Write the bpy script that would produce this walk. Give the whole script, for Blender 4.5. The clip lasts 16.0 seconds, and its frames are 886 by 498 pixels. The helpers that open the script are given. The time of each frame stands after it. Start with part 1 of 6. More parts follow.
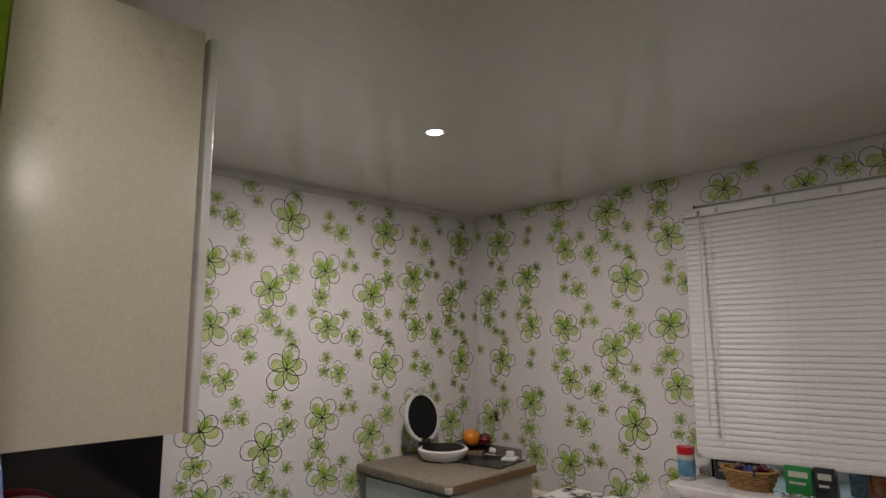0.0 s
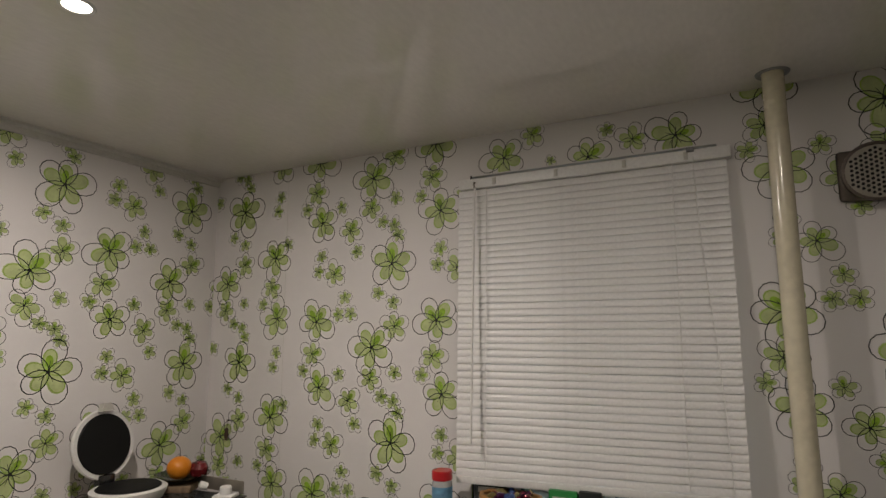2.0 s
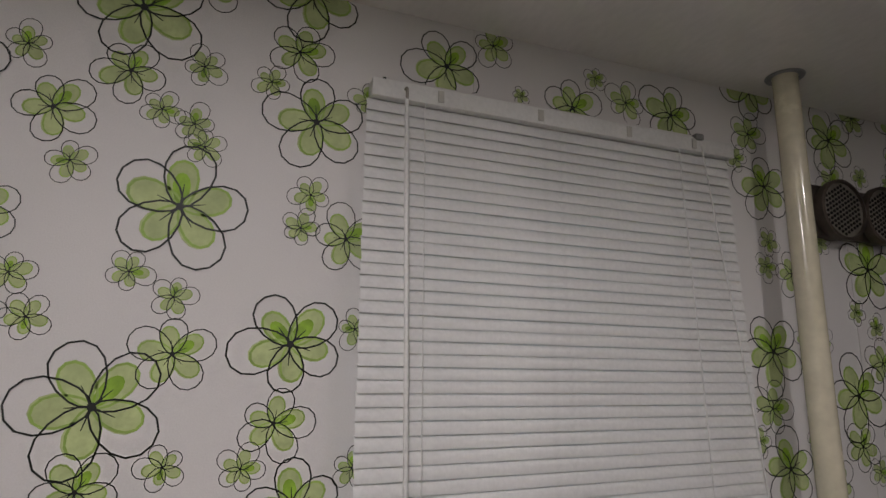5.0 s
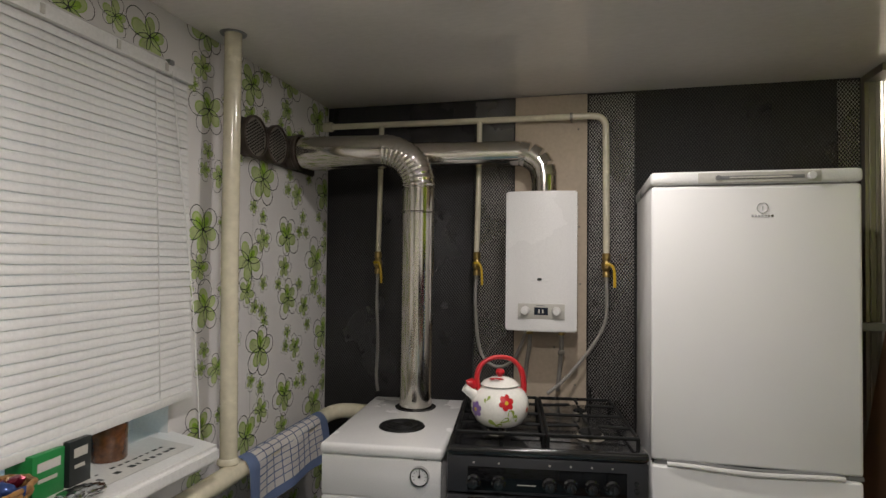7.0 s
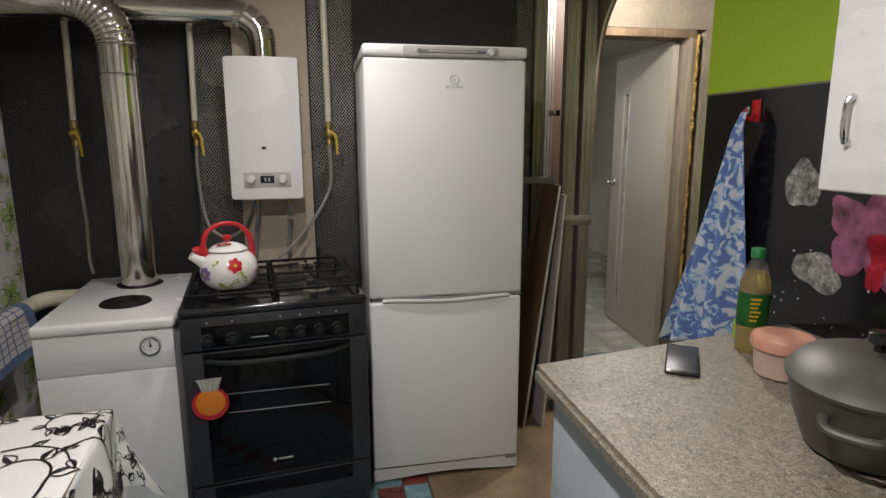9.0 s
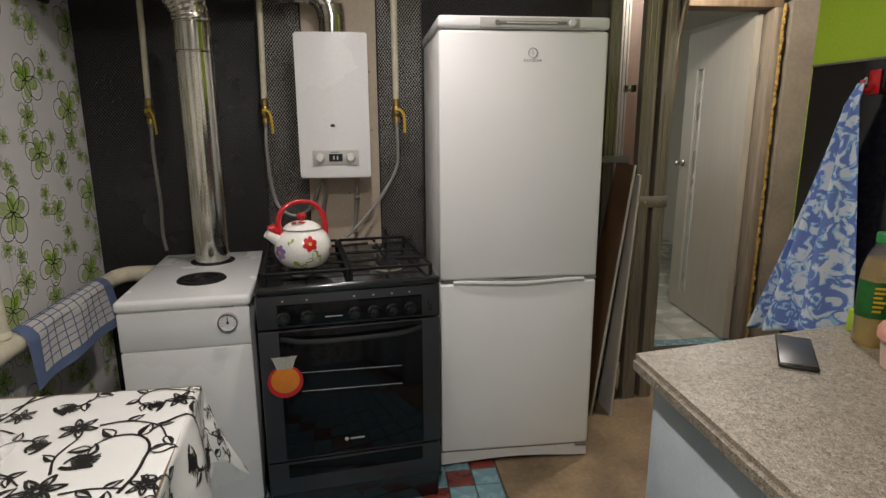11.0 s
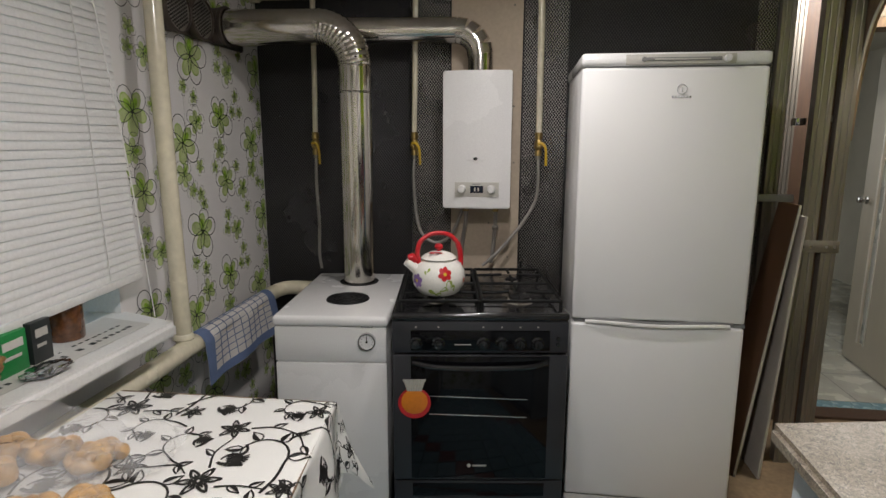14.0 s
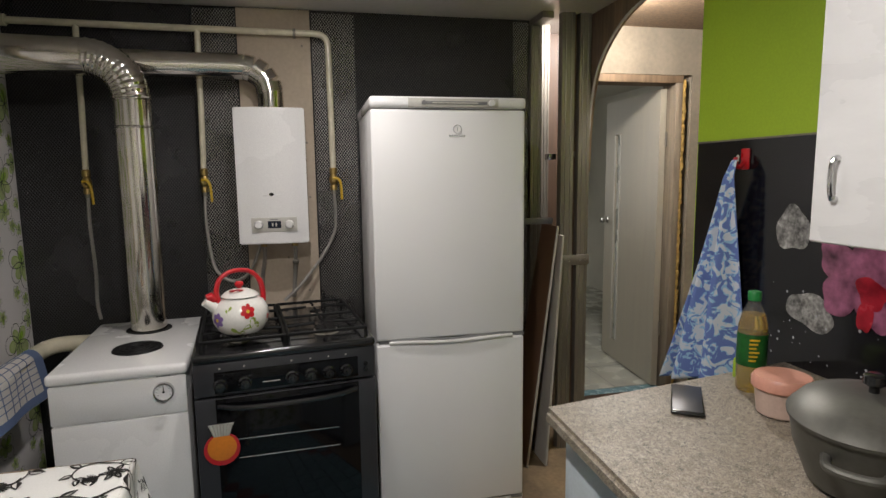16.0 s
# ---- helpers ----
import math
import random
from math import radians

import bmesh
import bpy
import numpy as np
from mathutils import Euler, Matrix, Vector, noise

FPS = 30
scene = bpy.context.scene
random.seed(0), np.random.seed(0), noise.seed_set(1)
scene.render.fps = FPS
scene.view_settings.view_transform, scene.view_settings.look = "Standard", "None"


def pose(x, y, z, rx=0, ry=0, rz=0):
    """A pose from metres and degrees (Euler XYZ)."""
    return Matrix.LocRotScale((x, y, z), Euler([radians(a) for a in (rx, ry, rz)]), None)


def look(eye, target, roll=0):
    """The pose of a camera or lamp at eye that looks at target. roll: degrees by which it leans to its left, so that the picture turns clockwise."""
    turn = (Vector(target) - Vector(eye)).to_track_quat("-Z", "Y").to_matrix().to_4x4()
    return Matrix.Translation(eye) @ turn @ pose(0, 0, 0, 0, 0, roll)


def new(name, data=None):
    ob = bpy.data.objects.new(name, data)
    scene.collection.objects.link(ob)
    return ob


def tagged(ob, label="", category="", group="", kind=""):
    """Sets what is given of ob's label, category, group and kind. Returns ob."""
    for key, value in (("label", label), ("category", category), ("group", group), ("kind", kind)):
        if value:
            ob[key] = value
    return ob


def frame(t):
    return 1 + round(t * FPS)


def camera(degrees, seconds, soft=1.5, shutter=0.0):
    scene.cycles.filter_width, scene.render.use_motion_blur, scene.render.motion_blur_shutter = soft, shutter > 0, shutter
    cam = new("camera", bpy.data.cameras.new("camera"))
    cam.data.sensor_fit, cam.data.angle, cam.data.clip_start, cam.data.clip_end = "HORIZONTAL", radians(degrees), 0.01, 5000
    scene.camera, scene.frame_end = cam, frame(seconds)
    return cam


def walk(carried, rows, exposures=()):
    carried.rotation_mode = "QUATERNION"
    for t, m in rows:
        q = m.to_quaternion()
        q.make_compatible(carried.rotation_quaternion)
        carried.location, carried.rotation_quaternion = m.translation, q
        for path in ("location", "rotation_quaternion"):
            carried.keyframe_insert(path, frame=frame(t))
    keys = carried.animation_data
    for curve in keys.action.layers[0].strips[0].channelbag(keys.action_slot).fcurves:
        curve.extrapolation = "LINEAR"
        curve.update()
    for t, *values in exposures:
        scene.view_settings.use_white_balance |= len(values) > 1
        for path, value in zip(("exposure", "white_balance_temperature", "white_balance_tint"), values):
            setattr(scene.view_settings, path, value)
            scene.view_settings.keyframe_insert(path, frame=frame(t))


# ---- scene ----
cam = camera(75.0, 16.0)
PATH = [
    (0, (2.519, 2.31, 1.425), (1.142, 0.892, 1.733), -0.5),
    (0.5, (2.377, 2.34, 1.417), (0.795, 1.154, 1.717), -0.5),
    (1, (2.213, 2.356, 1.417), (0.585, 1.233, 1.719), -0.3),
    (1.5, (2.09, 2.288, 1.403), (0.432, 1.21, 1.698), -0.3),
    (2, (1.863, 2.15, 1.436), (0.105, 1.239, 1.717), -0.2),
    (2.5, (1.65, 2.03, 1.411), (-0.19, 1.305, 1.714), 0.0),
    (3, (1.416, 1.923, 1.42), (-0.44, 1.26, 1.759), 0.1),
    (3.2, (1.358, 1.868, 1.431), (-0.501, 1.21, 1.763), 0.2),
    (5.3, (1.008, 0.92, 1.45), (-0.649, 1.976, 1.82), 1.1),
    (5.5, (1.049, 0.838, 1.472), (-0.43, 2.139, 1.818), 1.3),
    (6, (1.157, 0.687, 1.424), (0.131, 2.373, 1.747), 0.8),
    (6.5, (1.234, 0.61, 1.412), (0.47, 2.447, 1.609), 0.6),
    (7, (1.24, 0.59, 1.386), (0.755, 2.53, 1.434), 0.6),
    (7.5, (1.248, 0.541, 1.357), (1.107, 2.533, 1.246), 0.3),
    (8, (1.269, 0.501, 1.341), (1.394, 2.479, 1.077), 0.1),
    (8.5, (1.292, 0.466, 1.35), (1.619, 2.41, 1.011), -0.2),
    (8.7, (1.302, 0.453, 1.356), (1.689, 2.383, 1.001), -0.2),
    (10.8, (1.216, 0.526, 1.349), (1.568, 2.447, 0.918), -0.3),
    (11, (1.205, 0.53, 1.341), (1.44, 2.468, 0.906), -0.3),
    (11.5, (1.174, 0.524, 1.327), (1.097, 2.472, 0.879), 0.0),
    (12, (1.186, 0.52, 1.337), (0.889, 2.441, 0.866), 0.3),
    (12.5, (1.212, 0.504, 1.356), (0.844, 2.409, 0.868), 0.3),
    (13, (1.209, 0.493, 1.375), (0.846, 2.401, 0.895), 0.3),
    (13.5, (1.213, 0.5, 1.395), (0.889, 2.422, 0.949), 0.3),
    (14, (1.245, 0.499, 1.397), (0.984, 2.447, 1.029), 0.1),
    (14.5, (1.27, 0.499, 1.394), (1.062, 2.463, 1.076), -0.0),
    (15, (1.205, 0.49, 1.406), (1.102, 2.466, 1.118), -0.0),
    (15.5, (1.191, 0.449, 1.408), (1.341, 2.425, 1.135), -0.2),
    (16, (1.237, 0.409, 1.401), (1.659, 2.347, 1.142), -0.7),
]
walk(cam, [(t, look(eye, target, roll)) for t, eye, target, roll in PATH], [(0, -0.70, 6550, 15), (0.6, -0.58, 6950, 12), (1.5, -0.48, 6900, 12), (3.2, -0.60, 6450, 13), (5.3, -0.52, 6150, 15), (6, -0.28, 6350, 10), (6.5, -0.10, 6350, 10), (7, 0.03, 6350, 10), (8.5, 0.05, 6150, 10), (11, 0.03, 6350, 10), (12.5, 0.0, 6250, 10), (14.5, 0.05, 6200, 10), (16, 0.08, 6250, 10)])

# ---- light ----
world = bpy.data.worlds.new("world")
scene.world = world
world.use_nodes = True
wn = world.node_tree
sky = wn.nodes.new("ShaderNodeTexSky")
sky.sky_type, sky.sun_disc, sky.sun_elevation, sky.sun_rotation = "NISHITA", False, radians(6), radians(120)
wn.links.new(sky.outputs[0], wn.nodes["Background"].inputs[0])
wn.nodes["Background"].inputs[1].default_value = 0.7


WARM = (1.0, 0.925, 0.865)


def downlight_source(x, y, z, watts, size=0.06):
    """The lamp of a flush ceiling spot, shining downwards."""
    lamp = bpy.data.lights.new("spot_lamp", "AREA")
    lamp.shape, lamp.size, lamp.energy, lamp.color, lamp.spread = "DISK", size, watts, WARM, radians(180)
    new("spot_lamp", lamp).location = (x, y, z)


H = 2.14
SPOTS = [(1.190, 0.905), (1.192, 2.220)]
for (sx, sy), watts in zip(SPOTS, (21, 8.0)):
    downlight_source(sx, sy, H - 0.008, watts)
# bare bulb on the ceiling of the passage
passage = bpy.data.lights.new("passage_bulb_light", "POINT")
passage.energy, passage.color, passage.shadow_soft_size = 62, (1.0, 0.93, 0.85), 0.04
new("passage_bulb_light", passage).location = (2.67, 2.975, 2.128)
# the neighbouring room is lit by its own daylight window
far_window = bpy.data.lights.new("far_window_light", "AREA")
far_window.shape, far_window.size, far_window.size_y, far_window.energy, far_window.color = "RECTANGLE", 1.2, 1.2, 11, (1.0, 0.97, 0.90)
new("far_window_light", far_window).matrix_world = look((2.0, 5.9, 1.5), (3.3, 4.4, 0.9))


# ---- materials ----
def mat(name, col, rough=0.5, metal=0.0, var=0.12, vscale=5.0, bump=0.1, bscale=120.0, grain=0.06, coat=0.0, stretch=(1, 1, 1), alpha=1.0, trans=0.0, spec=0.5, rvar=0.1):
    """Painted, plastic, metal or wood surface: large stains, fine grain, uneven gloss and fine relief."""
    m = bpy.data.materials.new(name)
    m.use_nodes = True
    nt = m.node_tree
    b = nt.nodes["Principled BSDF"]
    tc = nt.nodes.new("ShaderNodeTexCoord")
    mp = nt.nodes.new("ShaderNodeMapping")
    mp.inputs["Scale"].default_value = stretch
    nt.links.new(tc.outputs["Object"], mp.inputs["Vector"])

    def noisy(scale, detail):
        n = nt.nodes.new("ShaderNodeTexNoise")
        n.inputs["Scale"].default_value, n.inputs["Detail"].default_value = scale, detail
        nt.links.new(mp.outputs[0], n.inputs["Vector"])
        return n

    big, fine = noisy(vscale, 6), noisy(bscale, 3)

    def mix(a, bsock, fac, blend):
        x = nt.nodes.new("ShaderNodeMix")
        x.data_type, x.blend_type = "RGBA", blend
        x.inputs["Factor"].default_value = fac
        if isinstance(a, tuple):
            x.inputs[6].default_value = (*a, 1)
        else:
            nt.links.new(a, x.inputs[6])
        nt.links.new(bsock, x.inputs[7])
        return x.outputs[2]

    def ramp(sock, lo, hi):
        r = nt.nodes.new("ShaderNodeMapRange")
        r.inputs["From Min"].default_value, r.inputs["From Max"].default_value = 0.25, 0.75
        r.inputs["To Min"].default_value, r.inputs["To Max"].default_value = lo, hi
        nt.links.new(sock, r.inputs["Value"])
        return r.outputs[0]

    c = mix(col, ramp(big.outputs["Fac"], 1 - 2 * var, 1.0), 1.0, "MULTIPLY")
    c = mix(c, ramp(fine.outputs["Fac"], 1 - 2 * grain, 1.0), 1.0, "MULTIPLY")
    nt.links.new(c, b.inputs["Base Color"])
    nt.links.new(ramp(big.outputs["Fac"], max(rough - rvar, 0.02), min(rough + rvar, 1)), b.inputs["Roughness"])
    b.inputs["Metallic"].default_value = metal
    b.inputs["Coat Weight"].default_value = coat
    b.inputs["Coat Roughness"].default_value = 0.12
    b.inputs["Alpha"].default_value = alpha
    b.inputs["Transmission Weight"].default_value = trans
    b.inputs["Specular IOR Level"].default_value = spec
    if bump:
        bp = nt.nodes.new("ShaderNodeBump")
        bp.inputs["Strength"].default_value, bp.inputs["Distance"].default_value = bump, 0.002
        nt.links.new(fine.outputs["Fac"], bp.inputs["Height"])
        nt.links.new(bp.outputs[0], b.inputs["Normal"])
    return m


def speckled(name, cols, scale, rough):
    """Laminate with a printed granite speckle."""
    m = mat(name, (1, 1, 1), rough, var=0.03, bump=0.05, grain=0.02)
    nt = m.node_tree
    b = nt.nodes["Principled BSDF"]
    tc = nt.nodes.new("ShaderNodeTexCoord")
    v = nt.nodes.new("ShaderNodeTexVoronoi")
    v.inputs["Scale"].default_value = scale
    n = nt.nodes.new("ShaderNodeTexNoise")
    n.inputs["Scale"].default_value, n.inputs["Detail"].default_value = scale * 0.7, 4
    nt.links.new(tc.outputs["Object"], n.inputs["Vector"])
    mx = nt.nodes.new("ShaderNodeMix")
    mx.data_type = "RGBA"
    mx.inputs["Factor"].default_value = 0.03
    nt.links.new(tc.outputs["Object"], mx.inputs[6])
    nt.links.new(n.outputs["Color"], mx.inputs[7])
    nt.links.new(mx.outputs[2], v.inputs["Vector"])
    r = nt.nodes.new("ShaderNodeValToRGB")
    r.color_ramp.interpolation = "CONSTANT"
    while len(r.color_ramp.elements) < len(cols):
        r.color_ramp.elements.new(0.5)
    for k, (el, c) in enumerate(zip(r.color_ramp.elements, cols)):
        el.position, el.color = k / len(cols), (*c, 1)
    bw = nt.nodes.new("ShaderNodeSeparateColor")
    nt.links.new(v.outputs["Color"], bw.inputs[0])
    nt.links.new(bw.outputs[0], r.inputs[0])
    nt.links.new(r.outputs[0], b.inputs["Base Color"])
    return m


def lattice(name, dark, light, pitch, rough, metal):
    """Dark foil embossed all over with a fine diamond lattice."""
    m = mat(name, dark, rough, metal, var=0.2, vscale=3, bump=0)
    nt = m.node_tree
    b = nt.nodes["Principled BSDF"]
    tc = nt.nodes.new("ShaderNodeTexCoord")
    sp = nt.nodes.new("ShaderNodeSeparateXYZ")
    nt.links.new(tc.outputs["Object"], sp.inputs[0])

    def calc(op, a, c):
        x = nt.nodes.new("ShaderNodeMath")
        x.operation = op
        for k, v in enumerate((a, c)):
            if isinstance(v, float):
                x.inputs[k].default_value = v
            elif v is not None:
                nt.links.new(v, x.inputs[k])
        return x.outputs[0]

    a = calc("MULTIPLY", sp.outputs[0], math.pi / pitch)
    c = calc("MULTIPLY", sp.outputs[2], math.pi / (pitch * 1.35))
    s = calc("MULTIPLY", calc("SINE", calc("ADD", a, c), None), calc("SINE", calc("SUBTRACT", a, c), None))
    s = calc("ABSOLUTE", s, None)
    bp = nt.nodes.new("ShaderNodeBump")
    bp.inputs["Strength"].default_value, bp.inputs["Distance"].default_value = 0.7, 0.003
    nt.links.new(s, bp.inputs["Height"])
    nt.links.new(bp.outputs[0], b.inputs["Normal"])
    cr = nt.nodes.new("ShaderNodeValToRGB")
    cr.color_ramp.elements[0].position, cr.color_ramp.elements[0].color = 0.05, (*light, 1)
    cr.color_ramp.elements[1].position, cr.color_ramp.elements[1].color = 0.30, (*dark, 1)
    nt.links.new(s, cr.inputs[0])
    nt.links.new(cr.outputs[0], b.inputs["Base Color"])
    return m


def glowing(name, col, strength):
    m = bpy.data.materials.new(name)
    m.use_nodes = True
    b = m.node_tree.nodes["Principled BSDF"]
    b.inputs["Emission Color"].default_value, b.inputs["Emission Strength"].default_value = (*col, 1), strength
    return m


PAPER = mat("wallpaper", (0.72, 0.69, 0.68), 0.75, var=0.05, vscale=1.5, bump=0.25, bscale=420, grain=0.03)
INK_BLACK = mat("ink_black", (0.018, 0.022, 0.018), 0.6, bump=0, var=0.1)
INK_GREEN = mat("ink_green", (0.40, 0.58, 0.13), 0.6, bump=0, var=0.2, vscale=12)
INK_LEAF = mat("ink_leaf", (0.38, 0.64, 0.05), 0.65, bump=0, var=0.3, vscale=25)
INK_WASH = mat("ink_wash", (0.56, 0.645, 0.30), 0.7, bump=0, var=0.18, vscale=18)
CEIL = mat("ceiling_panel", (0.74, 0.70, 0.66), 0.15, var=0.045, vscale=1.2, bump=0.05, bscale=30, grain=0.04, stretch=(1, 2.5, 1), rvar=0.03, coat=0.55, spec=0.6)
TRIM = mat("white_plastic_trim", (0.62, 0.60, 0.56), 0.4, bump=0.03)
FOIL = lattice("embossed_dark_foil", (0.024, 0.023, 0.025), (0.075, 0.073, 0.072), 0.0125, 0.32, 0.8)
# same foil, its lattice lightened to carry the reflected light
FOIL_GLARE = lattice("glare_embossed_foil", (0.024, 0.023, 0.024), (0.40, 0.385, 0.365), 0.0125, 0.28, 0.9)
BEIGE = mat("beige_board", (0.52, 0.43, 0.33), 0.7, var=0.08, vscale=4, bump=0.15, bscale=60)
CREAM_PIPE = mat("cream_pipe_paint", (0.72, 0.66, 0.50), 0.22, var=0.08, vscale=10, bump=0.08, bscale=40, coat=0.3)
WHITE = mat("white_enamel", (0.78, 0.77, 0.765), 0.28, var=0.02, vscale=2, bump=0.02, bscale=260, coat=0.6)
WHITE_TEX = mat("white_fridge_sheet", (0.80, 0.79, 0.785), 0.38, var=0.03, vscale=2, bump=0.12, bscale=500, grain=0.02)
WHITE_PL = mat("white_plastic", (0.74, 0.73, 0.71), 0.4, var=0.06, bump=0.05)
GREY_PL = mat("grey_plastic", (0.22, 0.22, 0.22), 0.4)
LIGHT_GREY = mat("light_grey_plastic", (0.55, 0.53, 0.48), 0.4)
STEEL = mat("polished_steel", (0.72, 0.68, 0.62), 0.13, 1.0, var=0.15, vscale=4, bump=0.05, bscale=30, rvar=0.06)
ZINC = mat("galvanised_steel", (0.33, 0.30, 0.255), 0.45, 0.55, var=0.25, vscale=9, bump=0.1, bscale=60, stretch=(1, 1, 0.15))
RUST = mat("sooty_steel", (0.16, 0.13, 0.11), 0.5, 0.7, var=0.35, vscale=15, bump=0.25, bscale=70)
BLACK = mat("black_enamel", (0.012, 0.012, 0.013), 0.18, var=0.2, bump=0.04, coat=0.4)
IRON = mat("cast_iron", (0.010, 0.010, 0.010), 0.6, 0.0, var=0.3, bump=0.3, bscale=200, spec=0.2)
GRAPHITE = mat("graphite_sheet", (0.052, 0.053, 0.060), 0.36, 0.35, var=0.15, vscale=3, bump=0.05, bscale=300)
OVEN_GLASS = mat("black_oven_glass", (0.004, 0.004, 0.005), 0.06, var=0.1, bump=0, rvar=0.02, spec=0.25)
CHROME = mat("chrome", (0.75, 0.75, 0.75), 0.12, 1.0, bump=0)
BRASS = mat("brass", (0.45, 0.32, 0.12), 0.35, 1.0, bump=0.1)
YELLOW = mat("yellow_lever", (0.65, 0.42, 0.02), 0.4)
HOSE = mat("braided_hose", (0.36, 0.34, 0.31), 0.45, 0.5, bump=0.6, bscale=700)
RED = mat("red_plastic", (0.55, 0.012, 0.02), 0.3, coat=0.3, bump=0.02)
ENAMEL_K = mat("white_kettle_enamel", (0.83, 0.81, 0.76), 0.1, var=0.03, bump=0, coat=0.6)
PURPLE = mat("purple_print", (0.25, 0.15, 0.42), 0.2, bump=0)
LEAF_PRINT = mat("green_print", (0.35, 0.45, 0.10), 0.2, bump=0)
TILE_BLUE = mat("blue_tile", (0.20, 0.34, 0.39), 0.25, var=0.15, vscale=18, bump=0.1, bscale=30)
TILE_RED = mat("red_tile", (0.22, 0.045, 0.03), 0.3, var=0.2, vscale=18, bump=0.1, bscale=30)
GROUT = mat("dark_grout", (0.10, 0.11, 0.11), 0.9, bump=0.4)
RAW_FLOOR = mat("bare_dusty_floor", (0.30, 0.21, 0.12), 0.85, var=0.3, vscale=5, bump=0.4, bscale=50, grain=0.15)
GRANITE = speckled("speckled_laminate", [(0.16, 0.13, 0.092), (0.235, 0.20, 0.15), (0.035, 0.03, 0.024), (0.36, 0.32, 0.26), (0.20, 0.168, 0.122), (0.11, 0.09, 0.066), (0.27, 0.23, 0.178)], 300, 0.48)
GREEN_PAINT = mat("lime_green_paint", (0.40, 0.58, 0.025), 0.6, var=0.07, vscale=2, bump=0.12, bscale=150)
BLACK_PANEL = mat("black_gloss_panel", (0.012, 0.011, 0.014), 0.14, var=0.3, vscale=2, bump=0, rvar=0.04)
MARBLE = mat("white_marble_film", (0.80, 0.79, 0.78), 0.3, var=0.09, vscale=5, bump=0.02, stretch=(1, 0.7, 2.2), grain=0.01)
BLUEISH = mat("pale_blue_marble_film", (0.50, 0.555, 0.585), 0.35, var=0.12, vscale=6, bump=0.03)
CREAM = mat("cream_chipboard_side", (0.74, 0.68, 0.56), 0.3, var=0.06, vscale=3, bump=0.04, bscale=200)
CHIP_EDGE = mat("brown_board_edge", (0.20, 0.11, 0.05), 0.7, bump=0.3)
SLAT = mat("white_blind_slat", (0.74, 0.73, 0.72), 0.4, var=0.05, bump=0.02)
CLOTH = mat("white_oilcloth", (0.80, 0.79, 0.76), 0.4, var=0.04, vscale=4, bump=0.1, bscale=500)
CLOTH_INK = mat("black_oilcloth_print", (0.012, 0.011, 0.011), 0.4, bump=0, var=0.05)
WOOD_DARK = mat("dark_brown_wood", (0.085, 0.045, 0.025), 0.6, var=0.3, vscale=8, bump=0.3, bscale=60, stretch=(6, 6, 0.5))
WOOD_MID = mat("raw_wood", (0.28, 0.19, 0.115), 0.7, var=0.3, vscale=9, bump=0.3, bscale=60, stretch=(6, 6, 0.5))
HARDBOARD = mat("brown_hardboard", (0.16, 0.085, 0.045), 0.55, var=0.2, vscale=5, bump=0.15, bscale=120)
GYPSUM = mat("grey_gypsum_edge", (0.55, 0.52, 0.46), 0.9, bump=0.2)
PLASTER = mat("old_plaster", (0.33, 0.28, 0.21), 0.85, var=0.2, vscale=4, bump=0.4, bscale=40, grain=0.1)
FOAM = mat("yellow_foam", (0.55, 0.36, 0.10), 0.9, var=0.3, vscale=30, bump=1.0, bscale=60)
JAMB = mat("weathered_frame_wood", (0.30, 0.245, 0.18), 0.7, var=0.25, vscale=8, bump=0.3, bscale=60, stretch=(6, 6, 0.5))
DOOR_GREY = mat("grey_door_film", (0.37, 0.34, 0.275), 0.45, var=0.08, vscale=6, bump=0.05, bscale=120, stretch=(4, 4, 0.4))
LIGHT_TILE = mat("pale_floor_tile", (0.50, 0.50, 0.44), 0.25, var=0.2, vscale=6, bump=0.1)
PALE_WALL = mat("pale_painted_wall", (0.68, 0.66, 0.58), 0.7, var=0.06)
GLASS = mat("clear_glass", (0.95, 0.97, 0.97), 0.03, bump=0, trans=1.0, var=0.01, grain=0.0, rvar=0.01)
FROST = mat("frosted_glass", (0.82, 0.85, 0.80), 0.3, bump=0.1, trans=0.45)


# ---- builders ----
def thing(name, label, category, group="", kind="", at=None):
    return tagged(new(name), label, category, group, kind) if at is None else tagged(_moved(new(name), at), label, category, group, kind)


def _moved(ob, m):
    ob.matrix_world = m
    return ob


def mesh_of(name, bm, material, smooth=35):
    me = bpy.data.meshes.new(name)
    bm.to_mesh(me)
    bm.free()
    if smooth:
        me.polygons.foreach_set("use_smooth", [True] * len(me.polygons))
        me.set_sharp_from_angle(angle=radians(smooth))
    me.materials.append(material)
    return me


def part(name, bm, material, parent, label="", smooth=35):
    ob = new(name, mesh_of(name, bm, material, smooth))
    ob.parent = parent
    return tagged(ob, label)


def solo(name, bm, material, label, category="", kind="", group="", smooth=35):
    return tagged(new(name, mesh_of(name, bm, material, smooth)), label, category, group, kind)


